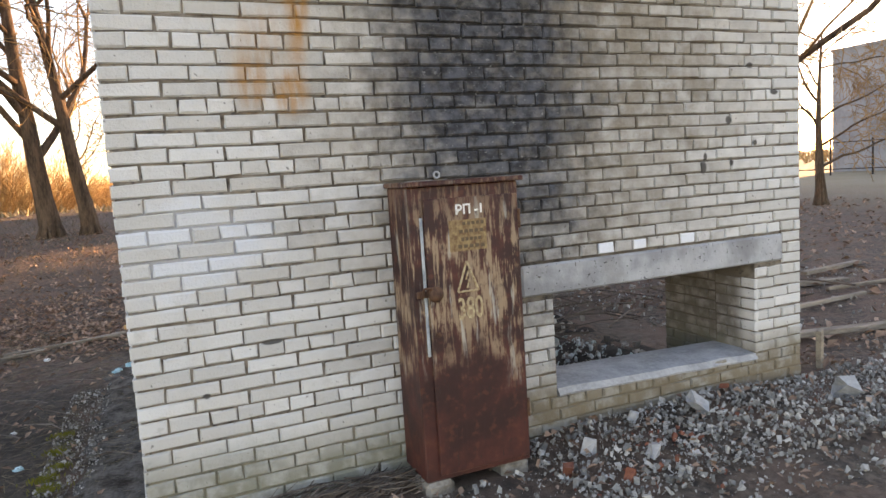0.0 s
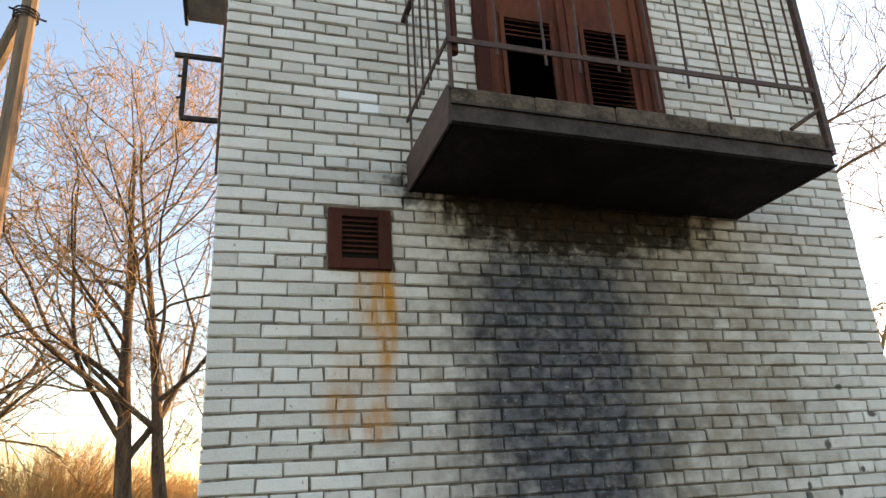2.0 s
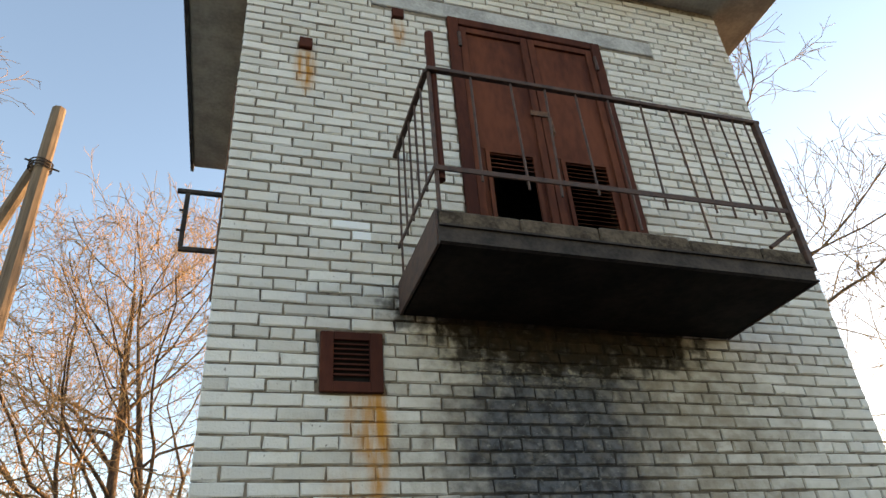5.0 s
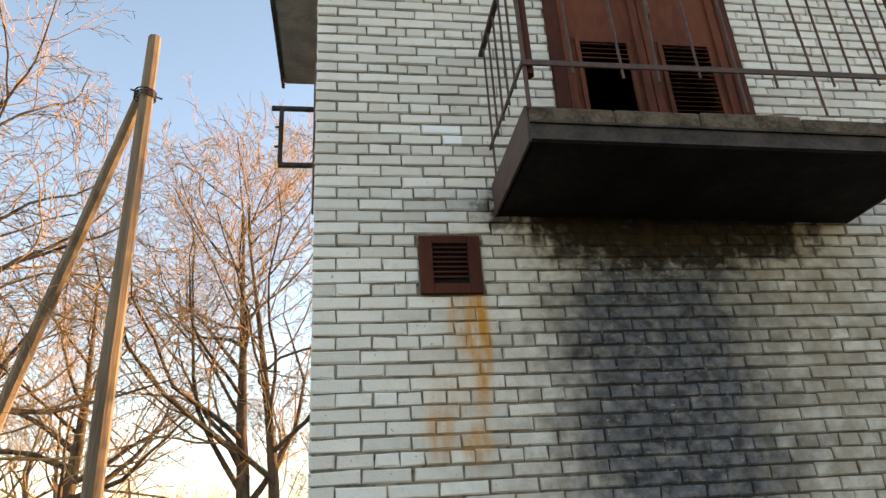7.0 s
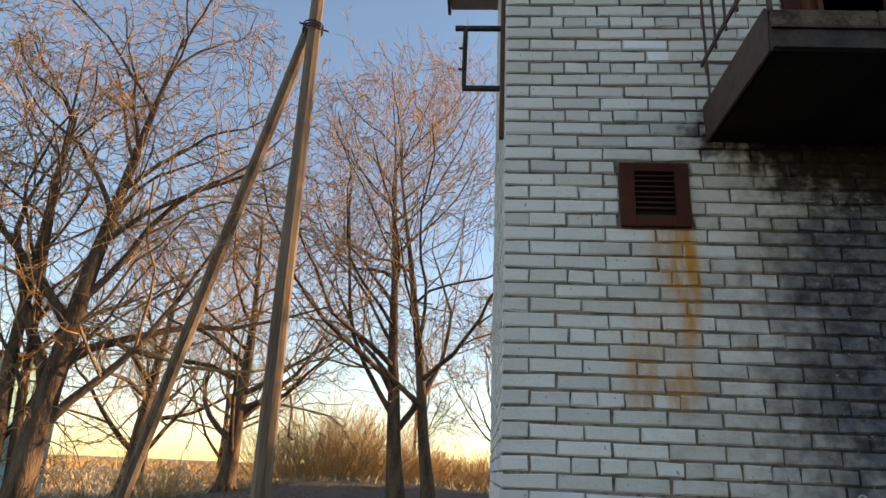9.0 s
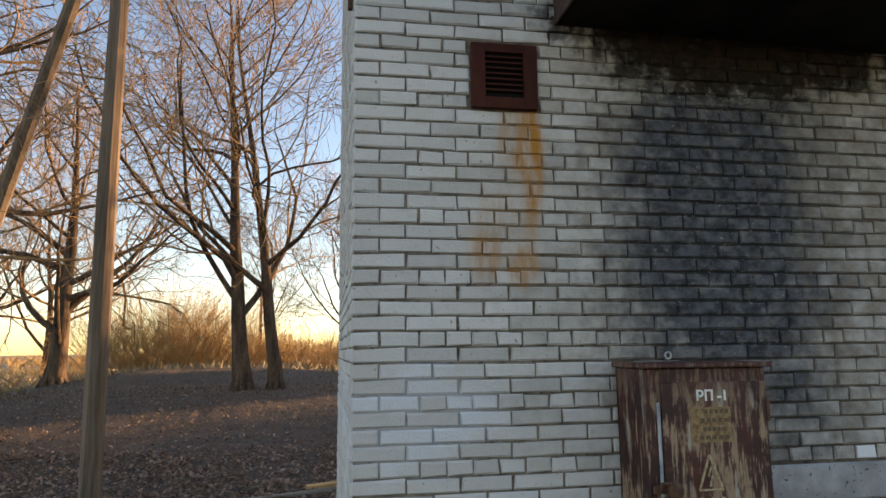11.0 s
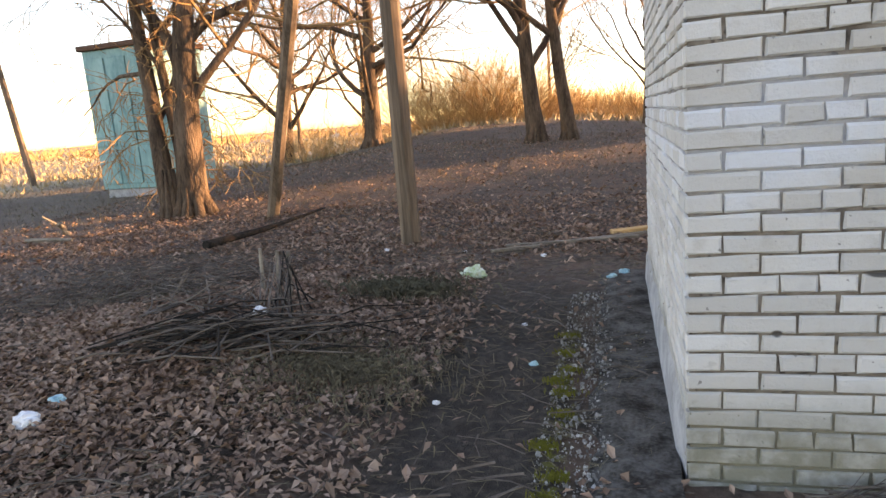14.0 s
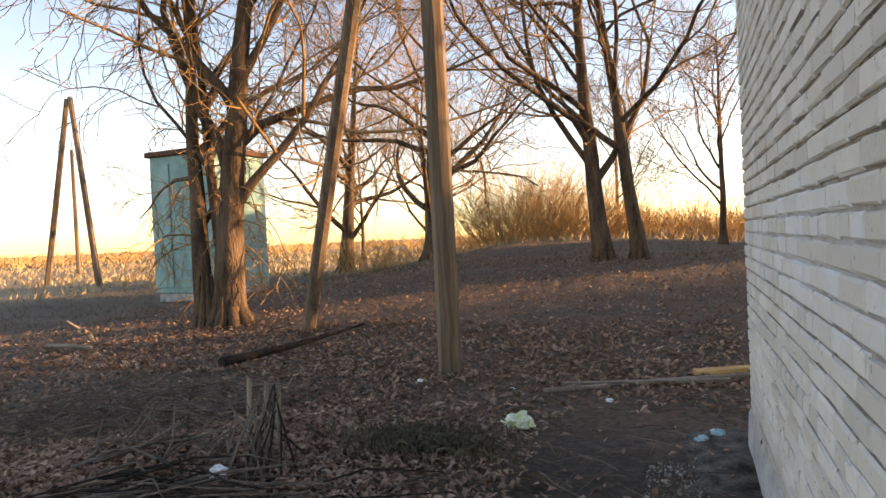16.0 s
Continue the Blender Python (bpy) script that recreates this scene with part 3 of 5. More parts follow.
# ---- balcony door ----
door = thing("door_1", "rust-brown double steel door with louvred vents, one louvre torn out", "door", kind="structure")
DX0, DX1, DZ0, DZ1 = DOOR[0], DOOR[1], DECK + 0.004, DOOR[3]
DM = (DX0 + DX1) / 2
for nm, r in (("jamb", (DX0, DX0 + 0.09, -0.025, 0.06, DZ0, DZ1)), ("jamb", (DX1 - 0.09, DX1, -0.025, 0.06, DZ0, DZ1)), ("head", (DX0 + 0.091, DX1 - 0.091, -0.025, 0.06, DZ1 - 0.08, DZ1))):
    bm = bmesh.new()
    box(bm, *r, bevel=0.006)
    part(nm, bm, M_BROWN, door)
for s, (x0, x1) in enumerate(((DX0 + 0.095, DM - 0.004), (DM + 0.004, DX1 - 0.095))):
    leaf = boxes("leaf", [(x0, x1, 0.012, 0.03, 4.84, DZ1 - 0.085), (x0, x0 + 0.1, 0.012, 0.03, DZ0, 4.839), (x1 - 0.1, x1, 0.012, 0.03, DZ0, 4.839), (x0 + 0.101, x1 - 0.101, 0.012, 0.03, DZ0, 4.15),
                          (x0, x0 + 0.06, -0.012, 0.011, DZ0, DZ1 - 0.09), (x1 - 0.06, x1, -0.012, 0.011, DZ0, DZ1 - 0.09), (x0 + 0.061, x1 - 0.061, -0.012, 0.011, DZ1 - 0.15, DZ1 - 0.09)], M_DOOR, door, bevel=0.003)
    vx0, vx1, vz0, vz1 = x0 + 0.13, x1 - 0.13, 4.15, 4.8
    boxes("vent_frame", [(vx0 - 0.03, vx0, -0.008, 0.0115, vz0 - 0.03, vz1 + 0.03), (vx1, vx1 + 0.03, -0.008, 0.0115, vz0 - 0.03, vz1 + 0.03), (vx0, vx1, -0.008, 0.0115, vz1, vz1 + 0.03), (vx0, vx1, -0.008, 0.0115, vz0 - 0.03, vz0)], M_DOOR, leaf)
    k = 17
    for i in range(k):
        if s == 0 and i < 13:
            continue
        z = vz0 + (vz1 - vz0) * (i + 0.5) / k
        bm = bmesh.new()
        m = pose(0, 0.0, z, 35 + (12 * math.sin(i * 5) if s == 0 else 0))
        box(bm, vx0, vx1, -0.018, 0.018, -0.002, 0.002, m)
        part("slat", bm, M_DOOR, leaf)
    for hz in (3.9, 5.85):
        xx = x0 - 0.01 if s == 0 else x1 + 0.01
        rod("hinge", [(xx, -0.03, hz), (xx, -0.03, hz + 0.16)], 0.015, M_RAIL, leaf)
rod("handle", [(DM + 0.05, -0.015, 5.2), (DM + 0.05, -0.06, 5.18), (DM + 0.06, -0.06, 5.03), (DM + 0.06, -0.015, 5.0)], 0.009, M_RUSTDARK, door, 6, "bent iron pull handle")
boxes("hasp", [(DM - 0.09, DM + 0.07, -0.024, -0.0125, 5.22, 5.27)], M_RUSTDARK, door)

# ---- small wall vent ----
vent = thing("wall_vent", "brown steel louvred vent grille set in the brick wall", "vent")
x0, x1, z0, z1 = VENT
for r in ((x0, x0 + 0.075, z0, z1), (x1 - 0.075, x1, z0, z1), (x0 + 0.0755, x1 - 0.0755, z0, z0 + 0.06), (x0 + 0.0755, x1 - 0.0755, z1 - 0.05, z1)):
    bm = bmesh.new()
    box(bm, r[0], r[1], -0.028, 0.004, r[2], r[3], bevel=0.003)
    part("frame", bm, M_BROWN, vent)
# Black sheet stands in for the shaded hollow behind the slats.
bm = bmesh.new()
box(bm, x0 + 0.076, x1 - 0.076, -0.003, 0.006, z0 + 0.06, z1 - 0.05)
part("backing", bm, M_BLACK, vent)
for i in range(8):
    z = z0 + 0.075 + i * 0.0305
    bm = bmesh.new()
    box(bm, x0 + 0.077, x1 - 0.077, -0.016, 0.012, -0.0015, 0.0015, pose(0, -0.012, z, 40, 4 if i == 0 else 0))
    part("slat", bm, M_BROWN, vent)

# ---- wall stubs, eye bolt, side bracket ----
for x, z in ((0.445, 5.6), (1.16, 6.12)):
    bm = bmesh.new()
    box(bm, x - 0.048, x + 0.048, -0.03, 0.02, z - 0.05, z + 0.05, bevel=0.006)
    ob = part("cover_plate", bm, M_BROWN)
    tagged(ob, "small square brown steel cover with rust run below", "cover", group="covers on the wall")


def build_ring():
    V, F = [], []
    c, n = Vector((1.622, -0.02, 1.64)), 14
    tube(V, F, [c + Vector((math.cos(2 * math.pi * i / n) * 0.017, 0, math.sin(2 * math.pi * i / n) * 0.017)) for i in range(n + 1)], [0.006] * (n + 1), 6)
    tube(V, F, [c + Vector((0, 0.0, -0.018)), c + Vector((0, 0.05, -0.02))], [0.005, 0.005], 6, True)
    tagged(mesh_object("eye_bolt", V, F, M_CONCRETE, smooth=True), "small pale metal eye bolt in the wall", "bolt")


build_ring()
bracket = thing("insulator_bracket", "black angle iron bracket fixed to the side wall", "bracket")
by = 0.5
for nm, r in (("arm", (-0.33, 0.01, by - 0.015, by + 0.015, 4.5, 4.53)), ("arm", (-0.27, 0.01, by - 0.015, by + 0.015, 4.04, 4.07)), ("upright", (-0.275, -0.245, by - 0.015, by + 0.015, 4.071, 4.499))):
    bm = bmesh.new()
    box(bm, *r, bevel=0.003)
    part(nm, bm, M_CHANNEL, bracket)
for z in (4.2, 4.36):
    rod("pin", [(-0.3, by, z), (-0.2751, by, z)], 0.008, M_CHANNEL, bracket)
bm = bmesh.new()
box(bm, -0.03, -0.002, 0.3, 0.34, 3.6, 5.4, bevel=0.003)
ob = part("conduit", bm, M_RUSTDARK)
tagged(ob, "dark rusty conduit strip on the side wall", "conduit")

# ---- power cabinet ----
cabinet = thing("electrical_cabinet", "rusty red steel electrical cabinet with peeling paint, padlocked", "cabinet", at=(0, 0, 0))
CX0, CX1, CY, CZ0, CZ1 = 1.33, 1.95, -0.33, 0.05, 1.585
bm = bmesh.new()
box(bm, CX0, CX1, CY, -0.015, CZ0, CZ1, bevel=0.006)
part("body", bm, M_CAB, cabinet)
bm = bmesh.new()
vs = box(bm, CX0 - 0.02, CX1 + 0.02, CY - 0.035, -0.012, CZ1 + 0.001, CZ1 + 0.026, bevel=0.005)
part("lid", bm, M_CAB, cabinet, "overhanging rusty sheet lid")
bm = bmesh.new()
box(bm, CX0 + 0.075, CX1 - 0.012, CY - 0.016, CY - 0.001, CZ0 + 0.03, CZ1 - 0.065, bevel=0.004)
cdoor = part("door", bm, M_CAB, cabinet)
bm = bmesh.new()
box(bm, CX0 + 0.052, CX0 + 0.068, CY - 0.008, CY - 0.001, 0.72, 1.43, bevel=0.002)
part("door_edge_strip", bm, M_BLUEPAINT, cabinet, "strip of worn pale blue paint")
for z in (CZ0 + 0.25, CZ1 - 0.25):
    rod("hinge", [(CX1 - 0.008, CY - 0.016, z), (CX1 - 0.008, CY - 0.016, z + 0.1)], 0.008, M_RUSTDARK, cabinet)
bm = bmesh.new()
box(bm, CX0 + 0.005, CX0 + 0.11, CY - 0.032, CY - 0.0165, 1.03, 1.065, bevel=0.004)
part("hasp", bm, M_RUSTDARK, cabinet, "heavy rusted hasp")
bm = bmesh.new()
bmesh.ops.create_uvsphere(bm, u_segments=12, v_segments=8, radius=0.042, matrix=pose(CX0 + 0.1, CY - 0.045, 1.045) @ Matrix.Diagonal((1, 0.6, 1, 1)))
lock = part("padlock", bm, M_RUSTDARK, cabinet, "round rusted padlock", True)
rod("shackle", [(CX0 + 0.03, CY - 0.03, 1.03), (CX0 + 0.035, CY - 0.055, 1.08), (CX0 + 0.07, CY - 0.055, 1.08), (CX0 + 0.08, CY - 0.04, 1.03)], 0.008, M_RUSTDARK, lock, 6)
bm = bmesh.new()
bmesh.ops.create_cone(bm, cap_ends=True, segments=12, radius1=0.014, radius2=0.014, depth=0.02, matrix=pose(CX0 + 0.11, CY - 0.02, 0.83, 90))
part("knob", bm, M_RUSTDARK, cabinet)


def lettering(text, x, z, size, mat, name, bold=0.0, squeeze=1.0):
    cu = bpy.data.curves.new(name, "FONT")
    cu.body, cu.size, cu.align_x, cu.align_y, cu.extrude, cu.offset = text, size, "CENTER", "CENTER", 0.0008, bold
    tmp = new(name + "_tmp", cu)
    bpy.context.view_layer.update()
    me = bpy.data.meshes.new_from_object(tmp.evaluated_get(bpy.context.evaluated_depsgraph_get()))
    bpy.data.objects.remove(tmp)
    me.transform(pose(x, CY - 0.0185, z, 90) @ Matrix.Diagonal((squeeze, 1, 1, 1)))
    me.materials.clear()
    me.materials.append(mat)
    ob = new(name, me)
    ob.parent = cdoor
    return ob


tagged(lettering("РП -1", 1.655, 1.455, 0.066, M_WHITEPAINT, "lettering", 0.002), "white painted letters")
tagged(lettering("380", 1.63, 0.94, 0.16, M_YELLOWPAINT, "numbers", 0.002, 0.62), "faded cream stencilled numbers")
bm = bmesh.new()
box(bm, 1.535, 1.745, CY - 0.0178, CY - 0.0165, 1.245, 1.405)
part("notice_field", bm, M_NOTICE, cdoor, "worn yellowed notice field")
for (x0, x1, z) in ((1.61, 1.74, 1.385), (1.59, 1.735, 1.345), (1.6, 1.72, 1.305), (1.58, 1.74, 1.268)):
    bm = bmesh.new()
    n = 5
    for i in range(n):
        a = x0 + (x1 - x0) * i / n
        box(bm, a, a + (x1 - x0) / n * 0.72, CY - 0.0192, CY - 0.0181, z - 0.009, z + 0.009)
    part("text_bar", bm, M_DARKTEXT, cdoor)
V, F = [], []
tri = [(1.622, 1.19), (1.565, 1.035), (1.682, 1.035)]
for i in range(3):
    (xa, za), (xb, zb) = tri[i], tri[(i + 1) % 3]
    tube(V, F, [(xa, CY - 0.017, za), (xb, CY - 0.017, zb)], [0.006, 0.006], 6, True)
tube(V, F, [(1.63, CY - 0.017, 1.14), (1.612, CY - 0.017, 1.095), (1.632, CY - 0.017, 1.095), (1.618, CY - 0.017, 1.05)], [0.005] * 4, 6, True)
mesh_object("warning_triangle", V, F, M_YELLOWPAINT, cdoor, "faded cream warning triangle with bolt")
for i, (x, y, sx, sy) in enumerate(((1.4, -0.25, 0.16, 0.2), (1.86, -0.22, 0.17, 0.2))):
    bm = bmesh.new()
    vs = box(bm, x - sx / 2, x + sx / 2, y - sy / 2, y + sy / 2, -0.06, 0.049, bevel=0.02)
    ob = part("concrete_block", bm, M_DARKCONC)
    tagged(ob, "chipped concrete block under the cabinet", "block", group="blocks under the cabinet")


# ---- trees ----
def grow(seed, height, r0, lean=(0, 0), limbs=13, first=0.22, spread=0.9, droop=0.0, subs=(7, 5, 3), shoots=0):
    rng = random.Random(seed)
    TV, TF, LV, LF = [], [], [], []

    def stem(p, d, length, r, segs, wob, up, V, F, n, tip, curl=0.0):
        pts, rad = [p.copy()], [r]
        for i in range(segs):
            lift = up + curl * (i / segs - 0.35)
            d = (d + Vector((rng.gauss(0, wob), rng.gauss(0, wob), rng.gauss(0, wob) + lift))).normalized()
            p = p + d * (length / segs)
            pts.append(p.copy())
            rad.append(r + (tip - r) * ((i + 1) / segs) ** 0.8)
        tube(V, F, pts, rad, n)
        return pts, rad

    def side(d, ang):
        a = d.orthogonal().normalized()
        a = Matrix.Rotation(rng.uniform(0, 2 * math.pi), 3, d) @ a
        return (d * math.cos(ang) + a * math.sin(ang)).normalized()

    def sub(pts, rad, level, length):
        n = subs[level]
        for k in range(n):
            q = 0.16 + 0.84 * (k + rng.random()) / n
            i = min(int(q * (len(pts) - 1)), len(pts) - 2)
            f = q * (len(pts) - 1) - i
            p = pts[i].lerp(pts[i + 1], f)
            d = (pts[i + 1] - pts[i]).normalized()
            dd = side(d, rng.uniform(0.45, 1.05))
            ln = length * rng.uniform(0.4, 0.75) * (1.15 - 0.5 * q)
            r = max(0.0075, (rad[i] + (rad[i + 1] - rad[i]) * f) * rng.uniform(0.42, 0.62))
            last = level == len(subs) - 1
            pp, rr = stem(p, dd, ln, r, 4 if last else 6, 0.24, (0.05 - droop * 1.5) if level else 0.07 - droop, LV, LF, 3 if level else 5, 0.005 if last else max(0.0065, r * 0.45))
            if not last:
                sub(pp, rr, level + 1, ln)

    lead = Vector((lean[0], lean[1], 1)).normalized()
    base = Vector((0, 0, -0.25))
    pts, rad = stem(base, lead, height * 0.8, r0, 11, 0.035, 0.03, TV, TF, 12, 0.02)
    for k in range(9):
        w = 2 * math.pi * k / 9
        tube(TV, TF, [(math.cos(w) * r0 * 1.5, math.sin(w) * r0 * 1.5, -0.3), (math.cos(w) * r0 * 0.75, math.sin(w) * r0 * 0.75, 0.25), (math.cos(w) * r0 * 0.5, math.sin(w) * r0 * 0.5, 0.9)], [r0 * 0.4, r0 * 0.34, r0 * 0.1], 5)
    for k in range(limbs):
        q = first + (1 - first) * (k + rng.random() * 0.6) / limbs
        i = min(int(q * 11), 10)
        p = pts[i].lerp(pts[i + 1], q * 11 - i)
        d = side((pts[i + 1] - pts[i]).normalized(), rng.uniform(0.55, 1.0) * spread)
        ln = height * rng.uniform(0.36, 0.52) * (1.2 - 0.72 * q)
        r = max(0.03, rad[i] * rng.uniform(0.38, 0.6))
        pp, rr = stem(p, d, ln, r, 9, 0.15, 0.06 - droop * 0.6, TV, TF, 7, 0.014, 0.16)
        sub(pp, rr, 0, ln)
    # thin shoots that hang about the lower trunk
    for k in range(shoots):
        q = rng.uniform(0.1, 0.5)
        i = int(q * 11)
        p = pts[i].lerp(pts[i + 1], q * 11 - i)
        ln = rng.uniform(0.8, 2.2)
        pp, rr = stem(p, side(lead, rng.uniform(0.9, 1.5)), ln, 0.02, 6, 0.22, -0.16, LV, LF, 4, 0.006)
        sub(pp, rr, 1, ln * 0.7)
    return TV, TF, LV, LF


def tree(name, label, at, **kw):
    ob = thing(name, label, "tree", at=(at[0], at[1], gz(*at) - 0.02))
    TV, TF, LV, LF = grow(**kw)
    mesh_object("trunk", TV, TF, M_BARK, ob, "", True)
    mesh_object("crown", LV, LF, M_TWIG, ob, "bare fine twigs")
    return ob


tree_a = tree("tree", "tall bare tree with a dark forked trunk", (-2.28, 15.6), seed=11, height=14.5, r0=0.25, lean=(-0.02, 0), limbs=17, first=0.17, spread=1.05)
tree_b = tree("tree", "tall bare tree leaning beside its twin", (-1.42, 15.65), seed=5, height=14.0, r0=0.2, lean=(-0.01, 0), limbs=16, first=0.2, spread=1.05)
tree_c = tree("tree", "broad bare tree with sunlit bark", (-9.2, 22.0), seed=23, height=13.5, r0=0.36, limbs=17, first=0.12, spread=1.1)
tree_n = tree("tree", "old rough-barked tree with hanging twigs", (-7.95, 8.45), seed=31, height=13.5, r0=0.31, lean=(0.0, 0.02), limbs=15, first=0.2, spread=0.8, droop=0.09, shoots=16)
tree_m = tree("tree", "dark leaning stem beside the old tree", (-8.3, 8.3), seed=8, height=12.0, r0=0.2, lean=(-0.2, 0.03), limbs=11, first=0.2, spread=0.85, droop=0.09, subs=(6, 5, 3), shoots=16)
tree_k = tree("tree", "thin dark stem between two older trunks", (-8.15, 8.6), seed=14, height=11.0, r0=0.13, lean=(-0.1, 0.05), limbs=9, first=0.3, droop=0.1, subs=(6, 5, 3), shoots=8)
tree_r = tree("tree", "slender bare tree at the edge of the field", (0.85, 22.6), seed=41, height=9.0, r0=0.13, limbs=12, first=0.2, subs=(6, 6, 4))
apple = tree("apple_tree", "small crooked bare tree near a grey building", (17.8, 10.2), seed=17, height=6.5, r0=0.16, lean=(0.15, 0.1), limbs=9, first=0.25, spread=1.2, droop=0.1, subs=(7, 6, 5))
# Copies at (8.6, 5.6), (11, 15.5), (15, 22) are unseen, added as shade casters.
for src, x, y, rz, s, lab in ((tree_c, -15.5, 27, 70, 1.1, ""), (tree_a, -14, 34, 130, 0.9, ""), (tree_b, 8.6, 5.6, 200, 0.95, ""), (tree_b, 11, 15.5, 20, 1.1, ""), (tree_r, 5.0, 30, 60, 1.1, ""), (tree_r, -21, 40, 10, 1.3, ""), (tree_a, 15, 22, 30, 1.0, ""), (tree_r, -3.4, 33, 190, 1.0, "")):
    src.scale = (s, s, s)
    ob = copy_thing(src, pose(x, y, gz(x, y) - 0.02, 0, 0, rz))
    src.scale = (1, 1, 1)
    tagged(ob, "bare tree standing farther off in the field")


def stems(seed, n, spread, height, r, lean=0.8):
    rng = random.Random(seed)
    V, F = [], []
    for i in range(n):
        a, q = rng.uniform(0, 2 * math.pi), math.sqrt(rng.random())
        p = Vector((math.cos(a) * q * spread * 0.45, math.sin(a) * q * spread * 0.3, -0.1))
        d = Vector((math.cos(a) * q * lean * 1.3, math.sin(a) * q * lean, 1)).normalized()
        h = height * rng.uniform(0.6, 1.0) * (1.05 - 0.55 * q * q)
        pts = [p.copy()]
        for k in range(4):
            d = (d + Vector((rng.gauss(0, 0.1), rng.gauss(0, 0.1), 0.02))).normalized()
            p = p + d * h / 4
            pts.append(p.copy())
        tube(V, F, pts, [r, r * 0.8, r * 0.6, r * 0.45, r * 0.25], 3)
        for k in range(7):
            j = rng.randint(1, 3)
            q0 = pts[j].lerp(pts[j + 1], rng.random())
            e = (d + Vector((rng.gauss(0, 0.55), rng.gauss(0, 0.55), rng.gauss(0.1, 0.3)))).normalized()
            ln = h * rng.uniform(0.15, 0.35)
            tube(V, F, [q0, q0 + e * ln * 0.5, q0 + e * ln + Vector((0, 0, 0.05))], [r * 0.5, r * 0.4, r * 0.2], 3)
    return V, F


for nm, x, y, n, sp, h, s in (("bush", -6.2, 27.5, 800, 6.5, 4.4, 3), ("bush", -10.8, 29.5, 200, 4.5, 1.7, 4), ("bush", -2.4, 31.0, 300, 5.0, 2.0, 6), ("bush", 0.8, 29.0, 260, 4.0, 2.4, 9), ("bush", -13.5, 26.0, 160, 3.5, 2.2, 12)):
    ob = thing(nm, "dense leafless willow bush glowing tan in low sun", "bush", "bushes at the field edge", at=(x, y, gz(x, y)))
    for k in range(5):
        V, F = stems(s * 10 + k, n // 5, sp * 0.75, h * (1.0 if k == 0 else 0.85), 0.014)
        q = mesh_object("shrub_crown", V, F, M_BUSH, ob)
        q.location = (sp * 0.13 * (k - 2), 0.5 * math.sin(k * 2.1), 0)


hedge = next(ob for ob in bpy.data.objects if ob.name == "bush")
# Bush copy added behind the tower, unseen, to dapple the pole with shade.
for x, y, rz in ((9.6, 12.6, 70),):
    tagged(copy_thing(hedge, pose(x, y, gz(x, y), 0, 0, rz)), "unseen willow thicket added east of the tower for shade", group="thickets to the east")


def build_far_woods():
    rng = random.Random(77)
    V, F = [], []
    for i in range(2600):
        a = rng.uniform(-1.35, 1.25)
        d = rng.uniform(75, 150)
        x, y = math.sin(a) * d, math.cos(a) * d
        h = rng.uniform(0.6, 1.9) * (1.5 if -0.25 < a < 0.2 else 0.8)
        z = gz(x, y)
        for k in range(3):
            dx, dy = rng.gauss(0, 0.8), rng.gauss(0, 0.8)
            tube(V, F, [(x, y, z - 0.2), (x + dx * 0.5, y + dy * 0.5, z + h * 0.6), (x + dx, y + dy, z + h)], [0.09, 0.06, 0.02], 3)
    tagged(mesh_object("far_scrub", V, F, M_BUSH), "distant band of leafless scrub in warm light", "scrub", kind="stuff")


build_far_woods()

# ---- poles ----
utility_pole = thing("utility_pole", "weathered square wooden utility pole with a strut", "pole", at=(0, 0, 0))
rod("post", [(-2.73, 5.26, -0.3), (-2.75, 5.23, 4.0), (-2.74, 5.2, 9.05)], [0.125, 0.115, 0.095], M_POLE, utility_pole, 8)
rod("strut", [(-6.17, 8.0, -0.3), (-2.86, 5.33, 8.05)], [0.11, 0.09], M_POLE, utility_pole, 8)
V, F = [], []
for dz in (0.0, 0.05, 0.1):
    ring = [(-2.77 + 0.15 * math.cos(w), 5.22 + 0.15 * math.sin(w), 7.93 + dz) for w in np.linspace(0, 2 * math.pi, 13)]
    tube(V, F, ring, [0.012] * 13, 5)
mesh_object("wire_binding", V, F, M_CHANNEL, utility_pole, "dark wire binding")
rod("bolt", [(-2.95, 5.1, 8.0), (-2.55, 5.32, 8.0)], 0.014, M_CHANNEL, utility_pole)
for x, y, x2, y2 in ((-24.3, 21.0, -26.2, 21.7), (-29.8, 23.0, -26.6, 21.9), (-40, 34, -39.5, 33.5)):
    ob = thing("far_pole", "distant wooden power pole in the field", "pole", "distant poles", at=(0, 0, 0))
    z = gz(x, y)
    rod("post", [(x, y, z - 0.2), (x2, y2, z + 8.5)], [0.15, 0.11], M_POLE, ob, 6)

# ---- transformer kiosk ----
kiosk = thing("transformer_kiosk", "weathered turquoise steel transformer kiosk with rusty top", "kiosk", at=(-13.4, 14.9, gz(-13.4, 14.9)))
kiosk.rotation_euler = (0, 0, radians(-4))
KH = 1.12
for nm, r, mt in (("body", (-KH, KH, -KH, KH, 0.2, 4.05), M_TURQ), ("roof", (-KH - 0.1, KH + 0.1, -KH - 0.1, KH + 0.1, 4.052, 4.2), M_RUSTDARK), ("plinth", (-KH + 0.06, KH - 0.06, -KH + 0.06, KH - 0.06, -0.3, 0.199), M_CONCRETE)):
    bm = bmesh.new()
    box(bm, *r, bevel=0.02)
    part(nm, bm, mt, kiosk)
for x in (-0.74, 0.0, 0.74):
    for z, h in ((0.35, 1.0), (1.42, 2.4)):
        bm = bmesh.new()
        box(bm, x - 0.345, x + 0.345, -KH - 0.033, -KH - 0.002, z, z + h, bevel=0.012)
        part("panel", bm, M_TURQ, kiosk)
